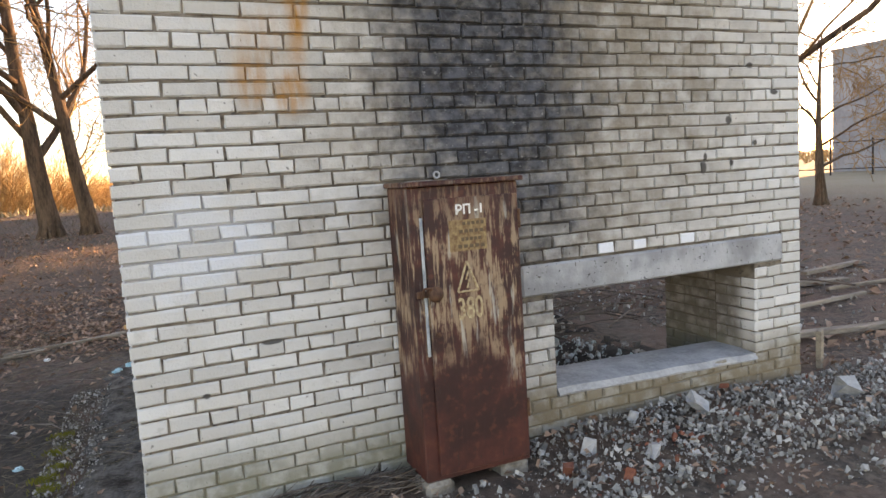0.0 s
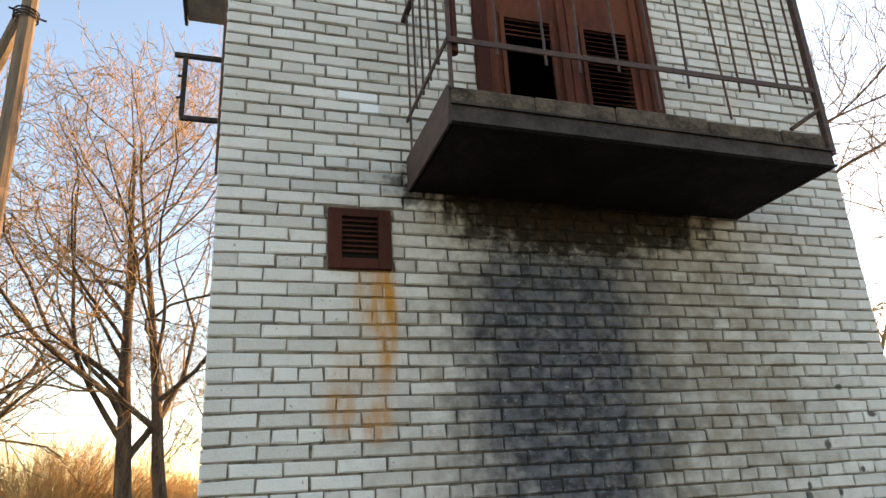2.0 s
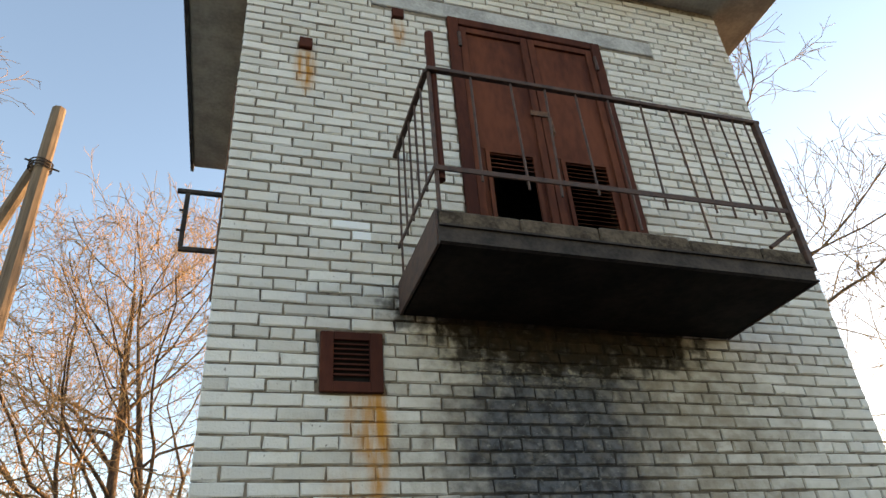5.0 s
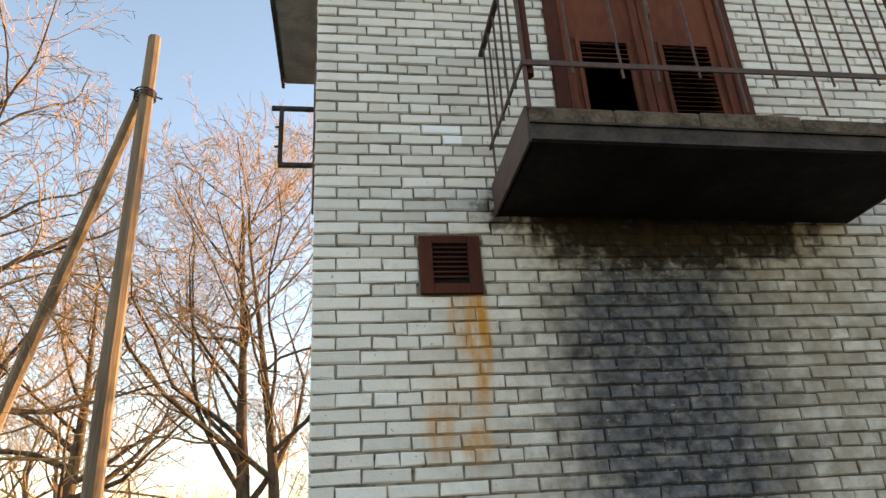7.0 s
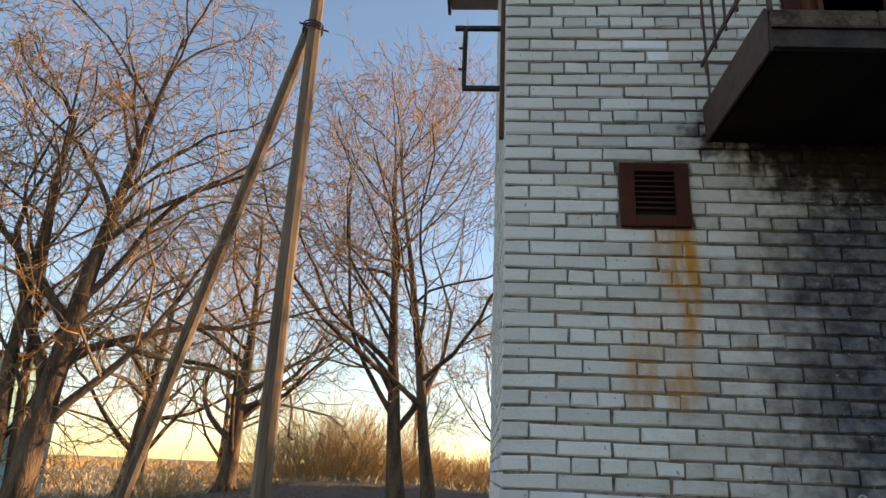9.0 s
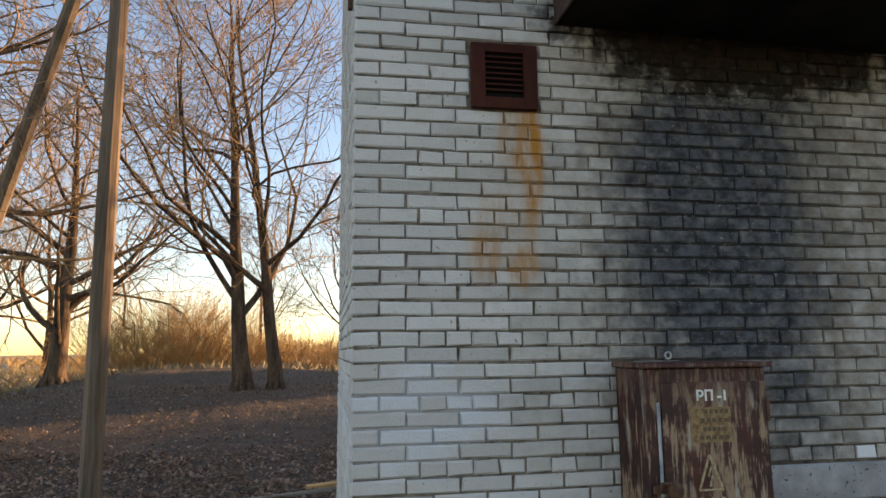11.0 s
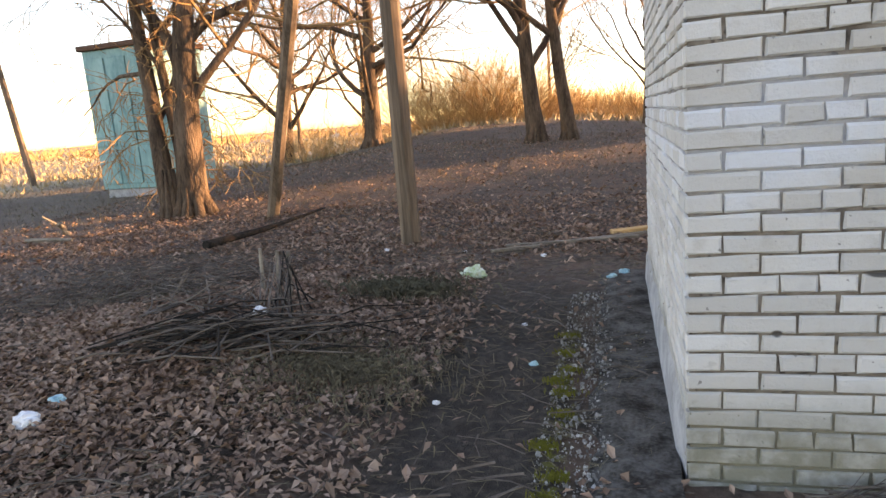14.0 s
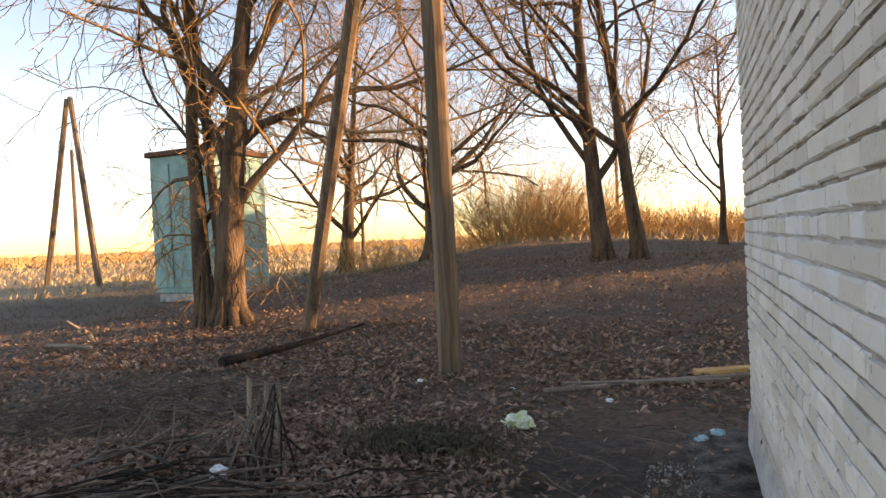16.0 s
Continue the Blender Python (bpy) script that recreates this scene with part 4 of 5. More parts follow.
for y in (-0.54, 0.54):
    for z, h in ((0.35, 1.0), (1.42, 2.4)):
        bm = bmesh.new()
        box(bm, KH + 0.002, KH + 0.033, y - 0.5, y + 0.5, z, z + h, bevel=0.012)
        part("panel", bm, M_TURQ, kiosk)

# ---- grey building far off ----
house = thing("house", "distant grey panel building behind a fence", "house", at=(0, 0, 0))
bm = bmesh.new()
box(bm, 40, 60, 8, 26.6, -0.5, 7.6)
part("wall", bm, M_GREYWALL, house)
bm = bmesh.new()
box(bm, 39.9, 60.1, 7.9, 26.7, 7.602, 7.75)
part("roof", bm, M_GREYWALL, house)
# Added out of view: blocks the low sun from trunks, kiosk and ground.
barn = thing("barn", "unseen boarded barn added to shade the trees and ground", "barn", at=(18.2, 27.6, gz(18.2, 27.6)))
barn.rotation_euler = (0, 0, radians(SUN_AZ))
bm = bmesh.new()
box(bm, -2.6, 2.6, -4.9, 4.9, -0.4, 4.2)
part("wall", bm, M_SHADE_BARN, barn)
bm = bmesh.new()
prism = [[bm.verts.new((x, y, z)) for x, z in ((-3.0, 4.1), (3.0, 4.1), (3.0, 4.25), (0, 6.3), (-3.0, 4.25))] for y in (-5.2, 5.2)]
bm.faces.new(prism[0]), bm.faces.new(prism[1])
for i in range(5):
    bm.faces.new((prism[0][i], prism[0][(i + 1) % 5], prism[1][(i + 1) % 5], prism[1][i]))
part("roof", bm, M_FELT, barn)
fence = thing("fence", "dark mesh fence before the grey building", "fence", at=(0, 0, 0))
for i in range(9):
    rod("post", [(36 - i * 0.3, 14 + i * 2.2, -0.3), (36 - i * 0.3, 14 + i * 2.2, 2.1)], 0.05, M_CHANNEL, fence, 5)
rod("rail", [(36, 14, 1.95), (33.6, 31.6, 1.95)], 0.03, M_CHANNEL, fence, 5)
rod("rail", [(36, 14, 0.5), (33.6, 31.6, 0.5)], 0.03, M_CHANNEL, fence, 5)


# ---- ground cover ----
def scatter_leaves():
    rng = np.random.default_rng(4)
    V, F = [], []

    def add(x, y, s):
        a, t1, t2 = rng.uniform(0, 6.283), rng.normal(0, 0.4), rng.normal(0, 0.4)
        z = gz(x, y) + rng.uniform(0.0, 0.025) + 0.03 * float(noise.noise((x * 0.9, y * 0.9, 1)))
        u = np.array((math.cos(a), math.sin(a), t1)) * s
        w = np.array((-math.sin(a), math.cos(a), t2)) * s * rng.uniform(0.4, 0.7)
        c = np.array((x, y, z))
        lift = np.array((0, 0, s * rng.uniform(0.1, 0.5)))
        b = len(V)
        V.extend([c - u, c - 0.2 * u + w + lift, c + u, c - 0.1 * u - w + lift])
        F.append((b, b + 1, b + 2)), F.append((b, b + 2, b + 3))
    for i in range(36000):
        x, y = rng.uniform(-9, 0.2), rng.uniform(-6, 8.5)
        if x > -0.03 and y < 3.4:
            continue
        k = float(noise.noise((x * 0.8, y * 0.8, 7)))
        if y < 4.2 and rng.random() < 0.92 * min(1.0, max(0.0, (x + 1.75 + 1.2 * k) / 0.6)):
            continue
        if k < -0.15 and rng.random() < 0.6:
            continue
        add(x, y, rng.uniform(0.015, 0.042))
    for i in range(32000):
        x, y = rng.normal(-3.3, 1.1), rng.normal(0.9, 1.7)
        if x > -1.3:
            continue
        add(x, y, rng.uniform(0.013, 0.034))
    for i in range(15000):
        x, y = rng.uniform(-12, 5), 5 + 13 * rng.random() ** 1.5
        add(x, y, rng.uniform(0.02, 0.045))
    for i in range(4500):
        x, y = rng.uniform(-0.5, 10), 0.4 - 6 * rng.random() ** 1.7
        if y > -0.05 and x < 4.5:
            continue
        add(x, y, rng.uniform(0.012, 0.035))
    for i in range(3000):
        x, y = rng.uniform(4.6, 20), rng.uniform(0, 12)
        add(x, y, rng.uniform(0.03, 0.07))
    tagged(mesh_object("leaf_litter", V, F, M_LEAF), "brown dead leaves lying on the ground", "leaves", kind="stuff")


def scatter_sticks(name, label, n, area, length, rad, seed, mat, up=0.12, heap=0.0, ang=None):
    rng = random.Random(seed)
    V, F = [], []
    for i in range(n):
        x, y = rng.uniform(area[0], area[1]), rng.uniform(area[2], area[3])
        if x > -0.1 and -0.05 < y < 3.5 and x < 4.6 and "cellar" not in name:
            continue
        a = rng.uniform(0, 6.283) if ang is None else rng.gauss(ang, 0.4)
        ln = rng.uniform(*length)
        z = gz(x, y) + 0.012 + heap * rng.random()
        d = Vector((math.cos(a), math.sin(a), rng.gauss(0, up)))
        p0 = Vector((x, y, z)) - d * ln / 2
        p2 = p0 + d * ln
        p1 = p0.lerp(p2, 0.5) + Vector((rng.gauss(0, 0.05), rng.gauss(0, 0.05), rng.uniform(0, 0.05))) * ln
        r = rng.uniform(*rad)
        tube(V, F, [p0, p1, p2], [r, r * 0.85, r * 0.5], 4)
    return tagged(mesh_object(name, V, F, mat), label, "twigs", kind="stuff")


scatter_leaves()


def field_grass():
    rng = random.Random(50)
    V, F = [], []
    for i in range(22000):
        if i % 2:
            x, y = rng.uniform(-30, 25), 24 + 60 * rng.random() ** 1.6
        else:
            x, y = -21 - 60 * rng.random() ** 1.3, rng.uniform(10, 70)
        z, h, a = gz(x, y), rng.uniform(0.08, 0.3), rng.uniform(0, 3.14)
        w, n = 0.02 + 0.0012 * y, len(V)
        dx, dy = math.cos(a) * w, math.sin(a) * w
        V.extend([(x - dx, y - dy, z - 0.03), (x + dx, y + dy, z - 0.03), (x + rng.gauss(0, 0.12), y + rng.gauss(0, 0.12), z + h)])
        F.append((n, n + 1, n + 2))
    tagged(mesh_object("field_grass", V, F, M_FIELD), "dry golden grass of the open field", "grass", kind="stuff")


field_grass()
scatter_sticks("dry_grass", "flattened dry grass and straw on the earth", 8000, (-6, 0, -1.8, 6), (0.04, 0.13), (0.001, 0.0022), 6, M_STRAW, 0.25)
scatter_sticks("fallen_twigs", "thin grey twigs lying about", 700, (-6, 0.2, -1.5, 9), (0.15, 0.6), (0.003, 0.007), 7, M_STICK, 0.08)


def brush_pile():
    ob = thing("brush_pile", "heap of cut grey branches on the leaves", "branches", at=(0, 0, 0))
    rng = random.Random(8)
    for i in range(95):
        x = rng.gauss(-2.68, 0.3)
        y = 1.14 + 0.4 * (x + 2.68) + rng.gauss(0, 0.16)
        a, ln = rng.gauss(0.3, 0.28) if rng.random() < 0.85 else rng.uniform(0, 3), rng.uniform(0.3, 0.95)
        z = gz(x, y) + 0.015 + 0.13 * rng.random() * math.exp(-((x + 2.68) ** 2) * 4)
        d = Vector((math.cos(a), math.sin(a), rng.gauss(0, 0.05)))
        c = Vector((x, y, z))
        r = rng.uniform(0.004, 0.01)
        rod("branch", [c - d * ln / 2, c + Vector((0, rng.gauss(0, 0.07), 0.05)), c + d * ln / 2 + Vector((0, rng.gauss(0, 0.06), 0))], [r, r * 0.85, r * 0.5], M_CHAR if i % 2 else M_STICK, ob, 5)
    for i in range(16):
        x, y = rng.gauss(-3.2, 0.25), rng.gauss(1.75, 0.2)
        a, ln, z = rng.uniform(0, 3.14), rng.uniform(0.3, 0.7), gz(x, y)
        dx, dy = math.cos(a) * ln / 2, math.sin(a) * ln / 2
        rod("branch", [(x - dx, y - dy, z + 0.02), (x, y + 0.03, z + 0.05), (x + dx, y + dy, z + rng.uniform(0.04, 0.3))], [0.009, 0.007, 0.004], M_STICK, ob, 5)


brush_pile()


def grass_tuft(name, label, x, y, n, spread, h, mat, seed):
    rng = random.Random(seed)
    V, F = [], []
    for i in range(n):
        a, q = rng.uniform(0, 6.283), rng.gauss(0, spread)
        px, py = x + math.cos(a) * q, y + math.sin(a) * q * 0.7
        z, w, k = gz(px, py), rng.uniform(0.0015, 0.003), len(V)
        dx, dy = rng.gauss(0, 0.7) * h, rng.gauss(0, 0.7) * h
        V.extend([(px - w, py, z - 0.01), (px + w, py, z - 0.01), (px + dx * 0.5 + w, py + dy * 0.5, z + h * rng.uniform(0.6, 1.0)), (px + dx * 0.5 - w, py + dy * 0.5, z + h * 0.8), (px + dx, py + dy, z + h * rng.uniform(0.2, 0.9))])
        F.extend([(k, k + 1, k + 2, k + 3), (k + 3, k + 2, k + 4)])
    tagged(mesh_object(name, V, F, mat), label, "grass", kind="stuff")


grass_tuft("grass_clump", "faded green grass clump on the bank", -2.05, 2.75, 1500, 0.28, 0.12, M_DULLGRASS, 61)
grass_tuft("straw_clump", "flattened pale dead grass", -1.9, 0.9, 2600, 0.4, 0.07, M_STRAW, 62)
grass_tuft("straw_clump", "flattened pale dead grass by the brush", -4.6, 2.9, 1500, 0.5, 0.05, M_DULLGRASS, 63)
for k in range(9):
    grass_tuft("moss_clump", "yellow-green moss along the apron edge", -0.56 + 0.04 * math.sin(k * 2.3), -0.2 + 0.24 * k + 0.08 * math.sin(k * 5), 140 + 60 * (k % 3), 0.04, 0.016, M_MOSS, 64 + k)


def rough_grass():
    rng = random.Random(90)
    V, F = [], []
    for i in range(16000):
        x, y = rng.uniform(-22, 3), 7 + 16 * rng.random()
        if x > -4 and y < 10:
            continue
        z, h, a, w, k = gz(x, y), rng.uniform(0.03, 0.1), rng.uniform(0, 3.14), 0.008, len(V)
        V.extend([(x - math.cos(a) * w, y - math.sin(a) * w, z - 0.03), (x + math.cos(a) * w, y + math.sin(a) * w, z - 0.03), (x + rng.gauss(0, 0.08), y + rng.gauss(0, 0.08), z + h)])
        F.append((k, k + 1, k + 2))
    tagged(mesh_object("rough_grass", V, F, M_STRAW), "short trampled grey-tan grass on the slope", "grass", kind="stuff")


rough_grass()
scatter_sticks("brush_heap", "tangle of fine dead brushwood", 600, (-6.2, -3.6, 2.2, 4.2), (0.2, 0.6), (0.002, 0.006), 9, M_STICK, 0.2, 0.1)
scatter_sticks("wall_foot_twigs", "dry stalks heaped at the wall's foot", 160, (0.5, 1.35, -0.28, -0.06), (0.12, 0.4), (0.002, 0.005), 10, M_STICK, 0.15, 0.05, 0.4)


def stump_bundle():
    ob = thing("cut_shoots", "cluster of cut shoots leaning against a stump", "stump", at=(0, 0, 0))
    rng = random.Random(3)
    for i in range(24):
        top = (-2.87 + rng.gauss(0, 0.1), 2.15 + rng.gauss(0, 0.1), 0.45 + rng.uniform(-0.15, 0.1))
        foot = (-2.62 + rng.gauss(0, 0.07), 1.72 + rng.gauss(0, 0.16), gz(-2.58, 1.7))
        rod("shoot", [top, ((top[0] + foot[0]) / 2 + rng.gauss(0, 0.02), (top[1] + foot[1]) / 2, (top[2] + foot[2]) / 2 + 0.03), foot], [0.004, 0.006, 0.008], M_CHAR if i % 3 == 0 else M_STICK, ob, 5)
    for x, y in ((-2.86, 2.26), (-3.2, 2.42), (-2.98, 2.3)):
        rod("stub", [(x, y, 0.05), (x + 0.02, y, 0.54)], [0.02, 0.016], M_PLANK, ob, 7)


stump_bundle()
log = rod("log", [(-5.6, 5.2, 0.07), (-5.4, 6.4, 0.07), (-5.1, 8.0, 0.15)], [0.065, 0.042, 0.015], M_CHAR, None, 8)
tagged(log, "dark fallen branch lying on the leaves", "log")
for p0, p1, r in (((-9.5, 6.9, 0.06), (-8.9, 6.2, 0.3), 0.05), ((-9.6, 6.2, 0.05), (-8.5, 6.0, 0.08), 0.04), ((-9.1, 6.6, 0.05), (-9.3, 6.3, 0.42), 0.03)):
    z = gz(p0[0], p0[1])
    ob = rod("fallen_branch", [(p0[0], p0[1], z + p0[2]), ((p0[0] + p1[0]) / 2, (p0[1] + p1[1]) / 2 + 0.05, z + (p0[2] + p1[2]) / 2), (p1[0], p1[1], z + p1[2])], [r, r * 0.8, r * 0.5], M_PLANK, None, 7)
    tagged(ob, "broken pale branch lying among the leaves", "branch", "broken branches")
for (x, y, rz, ln, w, mt, lab) in ((-0.75, 5.0, 9, 1.5, 0.045, M_PLANK, "long grey split plank on the ground"), (-0.25, 5.25, 14, 0.9, 0.05, M_PLANK, "grey board lying by the wall"), (0.0, 5.6, 22, 0.7, 0.13, M_FRESH, "freshly split yellow wood lying on the ground"), (-1.35, 4.7, 28, 0.6, 0.035, M_PLANK, "pale broken stick on the earth"),
                                 (5.9, 0.55, -12, 1.9, 0.1, M_PLANK, "weathered beam lying in the rubble"), (6.4, 1.5, 8, 2.2, 0.055, M_PLANK, "pale plank lying among debris"), (7.2, 2.4, -8, 1.7, 0.13, M_PLANK, "broken pale board among debris"), (8.6, 2.9, 14, 1.6, 0.1, M_PLANK, "old board lying among debris"), (8.0, 1.9, -3, 1.5, 0.05, M_PLANK, "thin plank lying among debris")):
    bm = bmesh.new()
    vs = box(bm, -ln / 2, ln / 2, -w / 2, w / 2, 0.0, 0.03 + 0.2 * w, bevel=0.006)
    for v in bm.verts:
        v.co.y += 0.03 * math.sin(v.co.x * 3 + x)
    ob = part("plank", bm, mt)
    ob.matrix_world = pose(x, y, gz(x, y) + 0.005, 0, 2 * math.sin(x * 9), rz)
    tagged(ob, lab, "plank")
bm = bmesh.new()
box(bm, -0.03, 0.03, -0.02, 0.02, -0.1, 0.3, bevel=0.004)
ob = part("stake", bm, M_PLANK)
ob.matrix_world = pose(4.75, 0.08, gz(4.75, 0.08), 4, -12, 20)
tagged(ob, "short splintered wooden stake in the rubble", "stake")


def chunk(V, F, c, s, rng):
    b = len(V)
    m = Euler((rng.uniform(0, 6), rng.uniform(0, 6), rng.uniform(0, 6))).to_matrix()
    sx, sy, sz = s * rng.uniform(0.6, 1.2), s * rng.uniform(0.5, 1.0), s * rng.uniform(0.3, 0.7)
    for x in (-1, 1):
        for y in (-1, 1):
            for z in (-1, 1):
                V.append(Vector(c) + m @ Vector((x * sx * rng.uniform(0.6, 1.1), y * sy * rng.uniform(0.25, 1.15), z * sz * rng.uniform(0.25, 1.15))))
    for q in ((0, 1, 3, 2), (4, 6, 7, 5), (0, 4, 5, 1), (2, 3, 7, 6), (0, 2, 6, 4), (1, 5, 7, 3)):
        F.append(tuple(b + i for i in q))


def rubble(name, label, n, areas, size, seed, mat, lift=0.0):
    rng = random.Random(seed)
    V, F = [], []
    for (x0, x1, y0, y1), share in areas:
        for i in range(int(n * share)):
            x, y = rng.uniform(x0, x1), rng.uniform(y0, y1)
            s = size[0] + (size[1] - size[0]) * rng.random() ** 4
            chunk(V, F, (x, y, gz(x, y) + lift + s * 0.25), s, rng)
    return tagged(mesh_object(name, V, F, mat), label, "rubble", kind="stuff")


rubble("rubble", "grey crushed concrete and brick rubble", 8000, (((2.0, 5.2, -0.95, -0.03), 0.6), ((4.5, 9, -0.6, 3.2), 0.25), ((2.0, 4.2, -1.3, -0.7), 0.08), ((0.5, 2.1, -0.9, -0.36), 0.05)), (0.003, 0.024), 12, M_RUBBLE)
rubble("red_brick_bits", "broken bits of red brick on the ground", 110, (((1.95, 2.9, -1.1, -0.4), 0.6), ((2.4, 4.4, -0.6, -0.1), 0.4)), (0.006, 0.026), 13, M_REDBRICK)
rubble("cellar_debris", "charred debris and pale shards on the cellar floor", 1500, (((1.2, 4.0, 0.5, 3.2), 0.7), ((3, 8, 2.4, 6.5), 0.5)), (0.012, 0.055), 14, M_RUBBLE)
rubble("pale_shards", "pale broken glass and tile shards on the cellar floor", 420, (((2.7, 3.7, 0.6, 1.9), 0.8), ((3.0, 5.5, 2.5, 4.5), 0.3)), (0.008, 0.028), 19, M_SHARD, 0.05)
rubble("glass_shards", "pale broken shards scattered along the side wall", 2400, (((-0.62, -0.3, -0.2, 2.9), 0.8), ((-0.35, -0.06, 0.0, 3.3), 0.2)), (0.003, 0.014), 15, M_RUBBLE)
scatter_sticks("cellar_sticks", "charred laths and sticks in the cellar", 240, (1.6, 7.5, 1.8, 6.8), (0.3, 1.2), (0.006, 0.02), 16, M_STICK, 0.15, 0.1)
for (x, y, s, mt, lab) in ((3.2, -0.28, 0.1, M_CONCRETE, "pale grey concrete chunk on the rubble"), (2.55, -0.62, 0.055, M_CONCRETE, "small pale stone on the rubble"), (2.75, -0.2, 0.045, M_CONCRETE, "white stone on the rubble"), (2.3, -0.38, 0.05, M_CONCRETE, "white lump on the rubble"), (2.3, -0.74, 0.035, M_REDBRICK, "broken red brick on the rubble"), (3.62, -0.08, 0.04, M_REDBRICK, "half red brick at the wall's foot"), (2.06, -0.52, 0.045, M_REDBRICK, "red brick fragment in the earth"), (4.3, -0.45, 0.12, M_CONCRETE, "flat broken slab on the rubble"), (5.5, 0.9, 0.07, M_CONCRETE, "flat broken slab among debris")):
    V, F = [], []
    chunk(V, F, (0, 0, s * 0.3), s, random.Random(int(x * 100)))
    ob = mesh_object("stone", V, F, mt)
    ob.location = (x, y, gz(x, y) + 0.01)
    ob.rotation_euler = (0, 0, x * 3)
    tagged(ob, lab, "stone")


def crumpled(name, label, x, y, z, s, mat, seed):
    rng = random.Random(seed)
    bm = bmesh.new()
    bmesh.ops.create_icosphere(bm, subdivisions=3, radius=1)
    for v in bm.verts:
        k = 1 + 0.5 * noise.noise(v.co * 2.2 + Vector((seed, 0, 0))) + 0.25 * noise.noise(v.co * 6)
        v.co = Vector((v.co.x * s * k, v.co.y * s * 0.8 * k, max(-0.2, v.co.z) * s * 0.75 * k))
    ob = part(name, bm, mat)
    ob.location = (x, y, z)
    tagged(ob, label, "litter")


crumpled("plastic_bag", "crumpled green and white plastic bag", -1.56, 3.42, gz(-1.56, 3.42) + 0.03, 0.11, M_GREENLIT, 1)
crumpled("paper_cup", "crushed white paper cup in the brush", -2.67, 1.43, gz(-2.67, 1.43) + 0.1, 0.05, M_PAPER, 2)
crumpled("plastic_litter", "white crumpled plastic on the leaves", -3.3, 0.05, gz(-3.3, 0.05) + 0.02, 0.075, M_PAPER, 3)
crumpled("plastic_litter", "pale blue crumpled plastic on the leaves", -3.28, 0.25, gz(-3.28, 0.25) + 0.02, 0.05, M_BLUELIT, 4)
for i, (x, y, s) in enumerate(((-0.2, 3.5, 0.05), (-0.3, 3.35, 0.04), (-0.75, 1.2, 0.025))):
    crumpled("plastic_litter", "torn bright blue plastic scrap on the earth", x, y, gz(x, y) + 0.015, s, M_BLUELIT, 10 + i)
for i, (x, y, s) in enumerate(((-0.9, 1.95, 0.02), (-2.9, 4.8, 0.03), (-1.0, 4.3, 0.03), (7.3, 3.6, 0.12), (-1.9, 4.6, 0.02), (-1.2, 0.6, 0.02))):
    crumpled("paper_scrap", "small white paper scrap on the ground", x, y, gz(x, y) + 0.015, s, M_PAPER, 20 + i)


# ---- bricks ----
def brick_mesh(length, seed):
    rng = random.Random(seed)
    e, hl, hh = 0.0065, length / 2, (C - 0.011) / 2
    V, F = [], []
    for y, inset in ((0.03, 0.0), (R - 0.004, 0.0), (0.0, e)):
        for sx, sz in ((-1, -1), (1, -1), (1, 1), (-1, 1)):
            j = 0.0024
            V.append((sx * (hl - inset) + rng.gauss(0, j), y + (rng.gauss(0, 0.0008) if y < 0.02 else 0), sz * (hh - inset) + rng.gauss(0, j)))
    for k in (0, 4):
        for i in range(4):
            a, b = k + i, k + (i + 1) % 4
            F.append((a, b, b + 4, a + 4))
    F.append((8, 9, 10, 11))
    return V, F


def course(c, length, side):
    """(start, end) of the bricks of one course, from the near corner on."""
    half, out, u = P / 2, [], 0.0
    k = c % 4
    if side:
        seq = {3: [half], 0: [P], 1: [half], 2: [P]}[k]
    else:
        seq = {3: [P], 0: [half], 1: [P], 2: [half, 0.75 * P]}[k]
    step = half if (k == 2) else P
    i = 0
    while u < length - 0.02:
        w = seq[i] if i < len(seq) else step
        i += 1
        v = min(u + w, length)
        if length - v < 0.04:
            v = length
        out.append((u, v))
        u = v
    return out


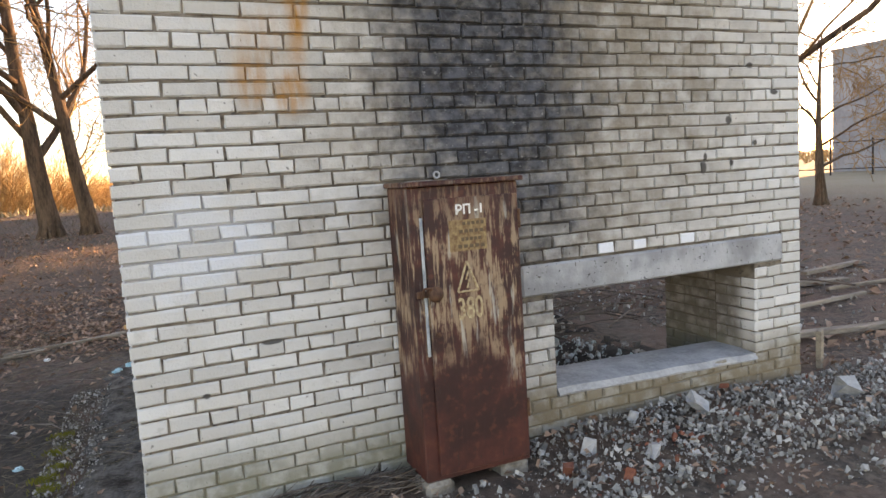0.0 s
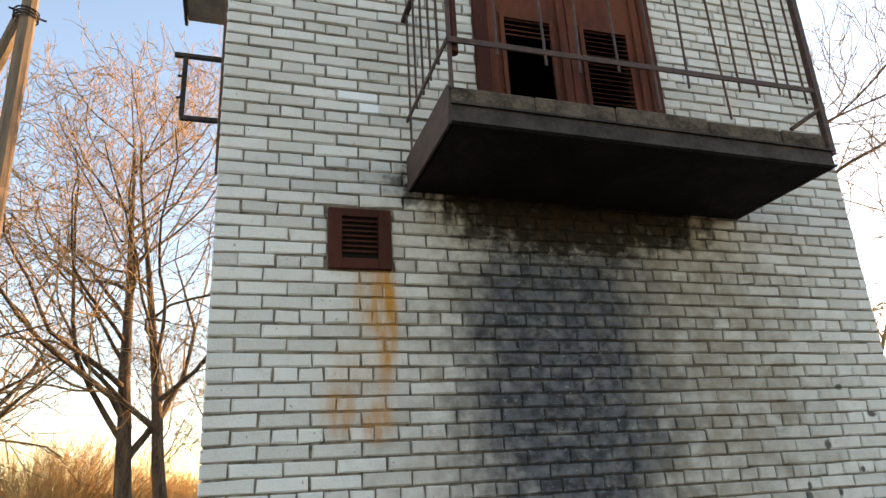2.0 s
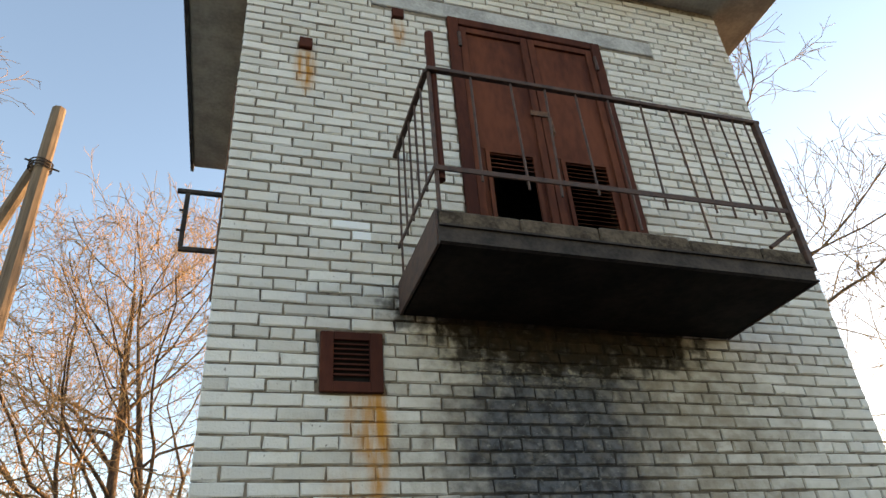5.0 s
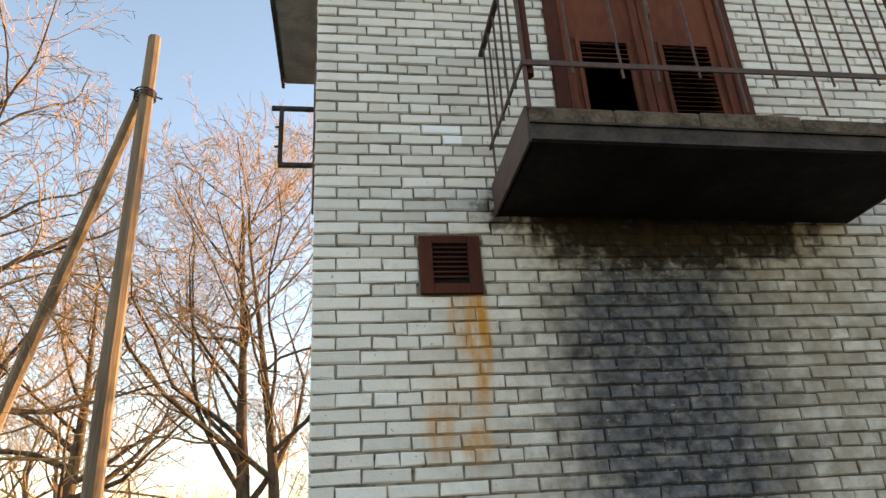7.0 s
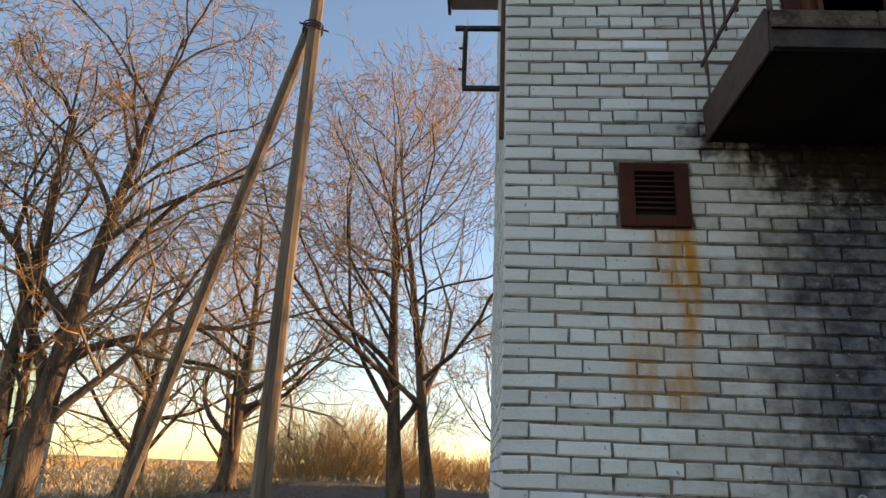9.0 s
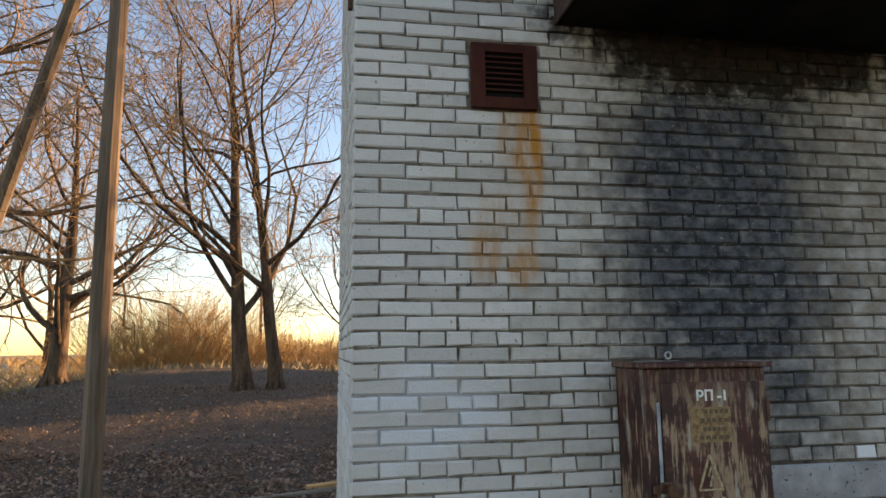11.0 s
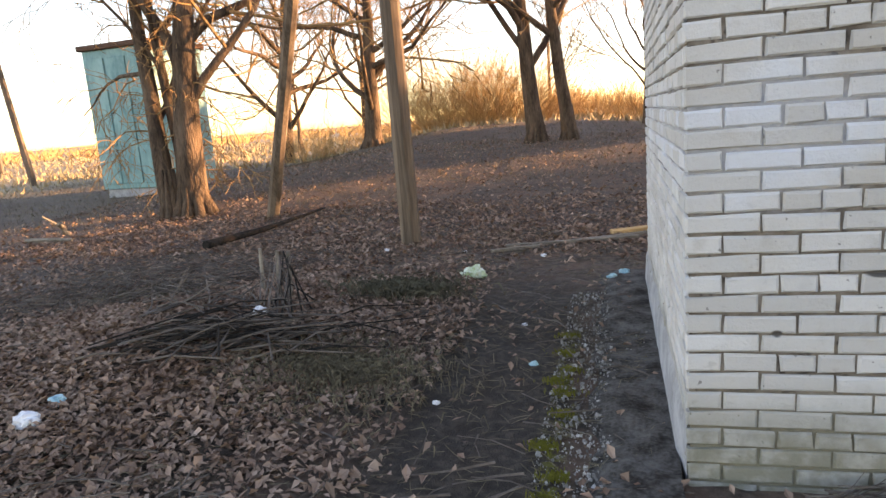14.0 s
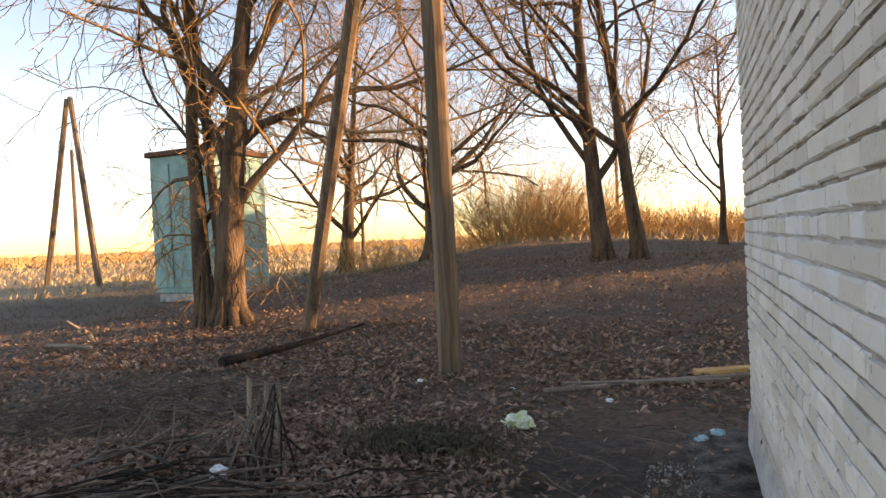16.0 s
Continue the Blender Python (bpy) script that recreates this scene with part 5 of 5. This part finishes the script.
def lay(wall, length, height, m, side, holes, near, seed):
    rng = random.Random(seed)
    cache, V, F, singles = {}, [], [], 0
    for c in range(-2, int(height / C)):
        z0, z1 = c * C, (c + 1) * C
        for a, b in course(c, length, side):
            spans = [(a, b)]
            for hx0, hx1, hz0, hz1 in holes:
                if z1 - 0.02 > hz0 and z0 + 0.02 < hz1:
                    nxt = []
                    for s, e in spans:
                        if e <= hx0 or s >= hx1:
                            nxt.append((s, e))
                        else:
                            if hx0 - s > 0.03:
                                nxt.append((s, hx0))
                            if e - hx1 > 0.03:
                                nxt.append((hx1, e))
                    spans = nxt
            for s, e in spans:
                at_corner = (0.031 if side and length > 1 else 0.0) if s == 0 else 0.005
                ln = round(e - s - at_corner - 0.005, 3)
                mid = (s + at_corner + e - 0.005) / 2
                q = m @ pose(mid + rng.gauss(0, 0.001), rng.gauss(0, 0.0015), (z0 + z1) / 2 + rng.gauss(0, 0.0012), rng.gauss(0, 0.5), rng.gauss(0, 0.35), rng.gauss(0, 0.3))
                if near(mid, z0) and singles < 300:
                    key = (ln, rng.randint(0, 2))
                    if key not in cache:
                        vv, ff = brick_mesh(ln, len(cache))
                        me = bpy.data.meshes.new("brick")
                        me.from_pydata(vv, [], ff)
                        me.materials.append(M_BRICK)
                        cache[key] = me
                    ob = new("brick", cache[key])
                    ob.parent = wall
                    ob.matrix_world = q
                    singles += 1
                else:
                    vv, ff = brick_mesh(ln, rng.randint(0, 10 ** 6))
                    n = len(V)
                    V.extend(q @ Vector(v) for v in vv)
                    F.extend(tuple(i + n for i in f) for f in ff)
    tagged(mesh_object("brick_courses", V, F, M_BRICK, wall), kind="stuff")


FRONT_HOLES = [OPEN, LINT, (DOOR[0], DOOR[1], DOOR[2] - 0.1, DOOR[3]), DLINT, VENT]
lay(wall_front, W, H, pose(0, 0, 0), False, FRONT_HOLES, lambda u, z: u < 2.35 and 0.05 < z < 2.3, 1)
lay(wall_west, D, H, Matrix(((0, 1, 0, 0), (1, 0, 0, 0), (0, 0, 1, 0), (0, 0, 0, 1))), True, [], lambda u, z: 0.1 < z < 2.0, 2)
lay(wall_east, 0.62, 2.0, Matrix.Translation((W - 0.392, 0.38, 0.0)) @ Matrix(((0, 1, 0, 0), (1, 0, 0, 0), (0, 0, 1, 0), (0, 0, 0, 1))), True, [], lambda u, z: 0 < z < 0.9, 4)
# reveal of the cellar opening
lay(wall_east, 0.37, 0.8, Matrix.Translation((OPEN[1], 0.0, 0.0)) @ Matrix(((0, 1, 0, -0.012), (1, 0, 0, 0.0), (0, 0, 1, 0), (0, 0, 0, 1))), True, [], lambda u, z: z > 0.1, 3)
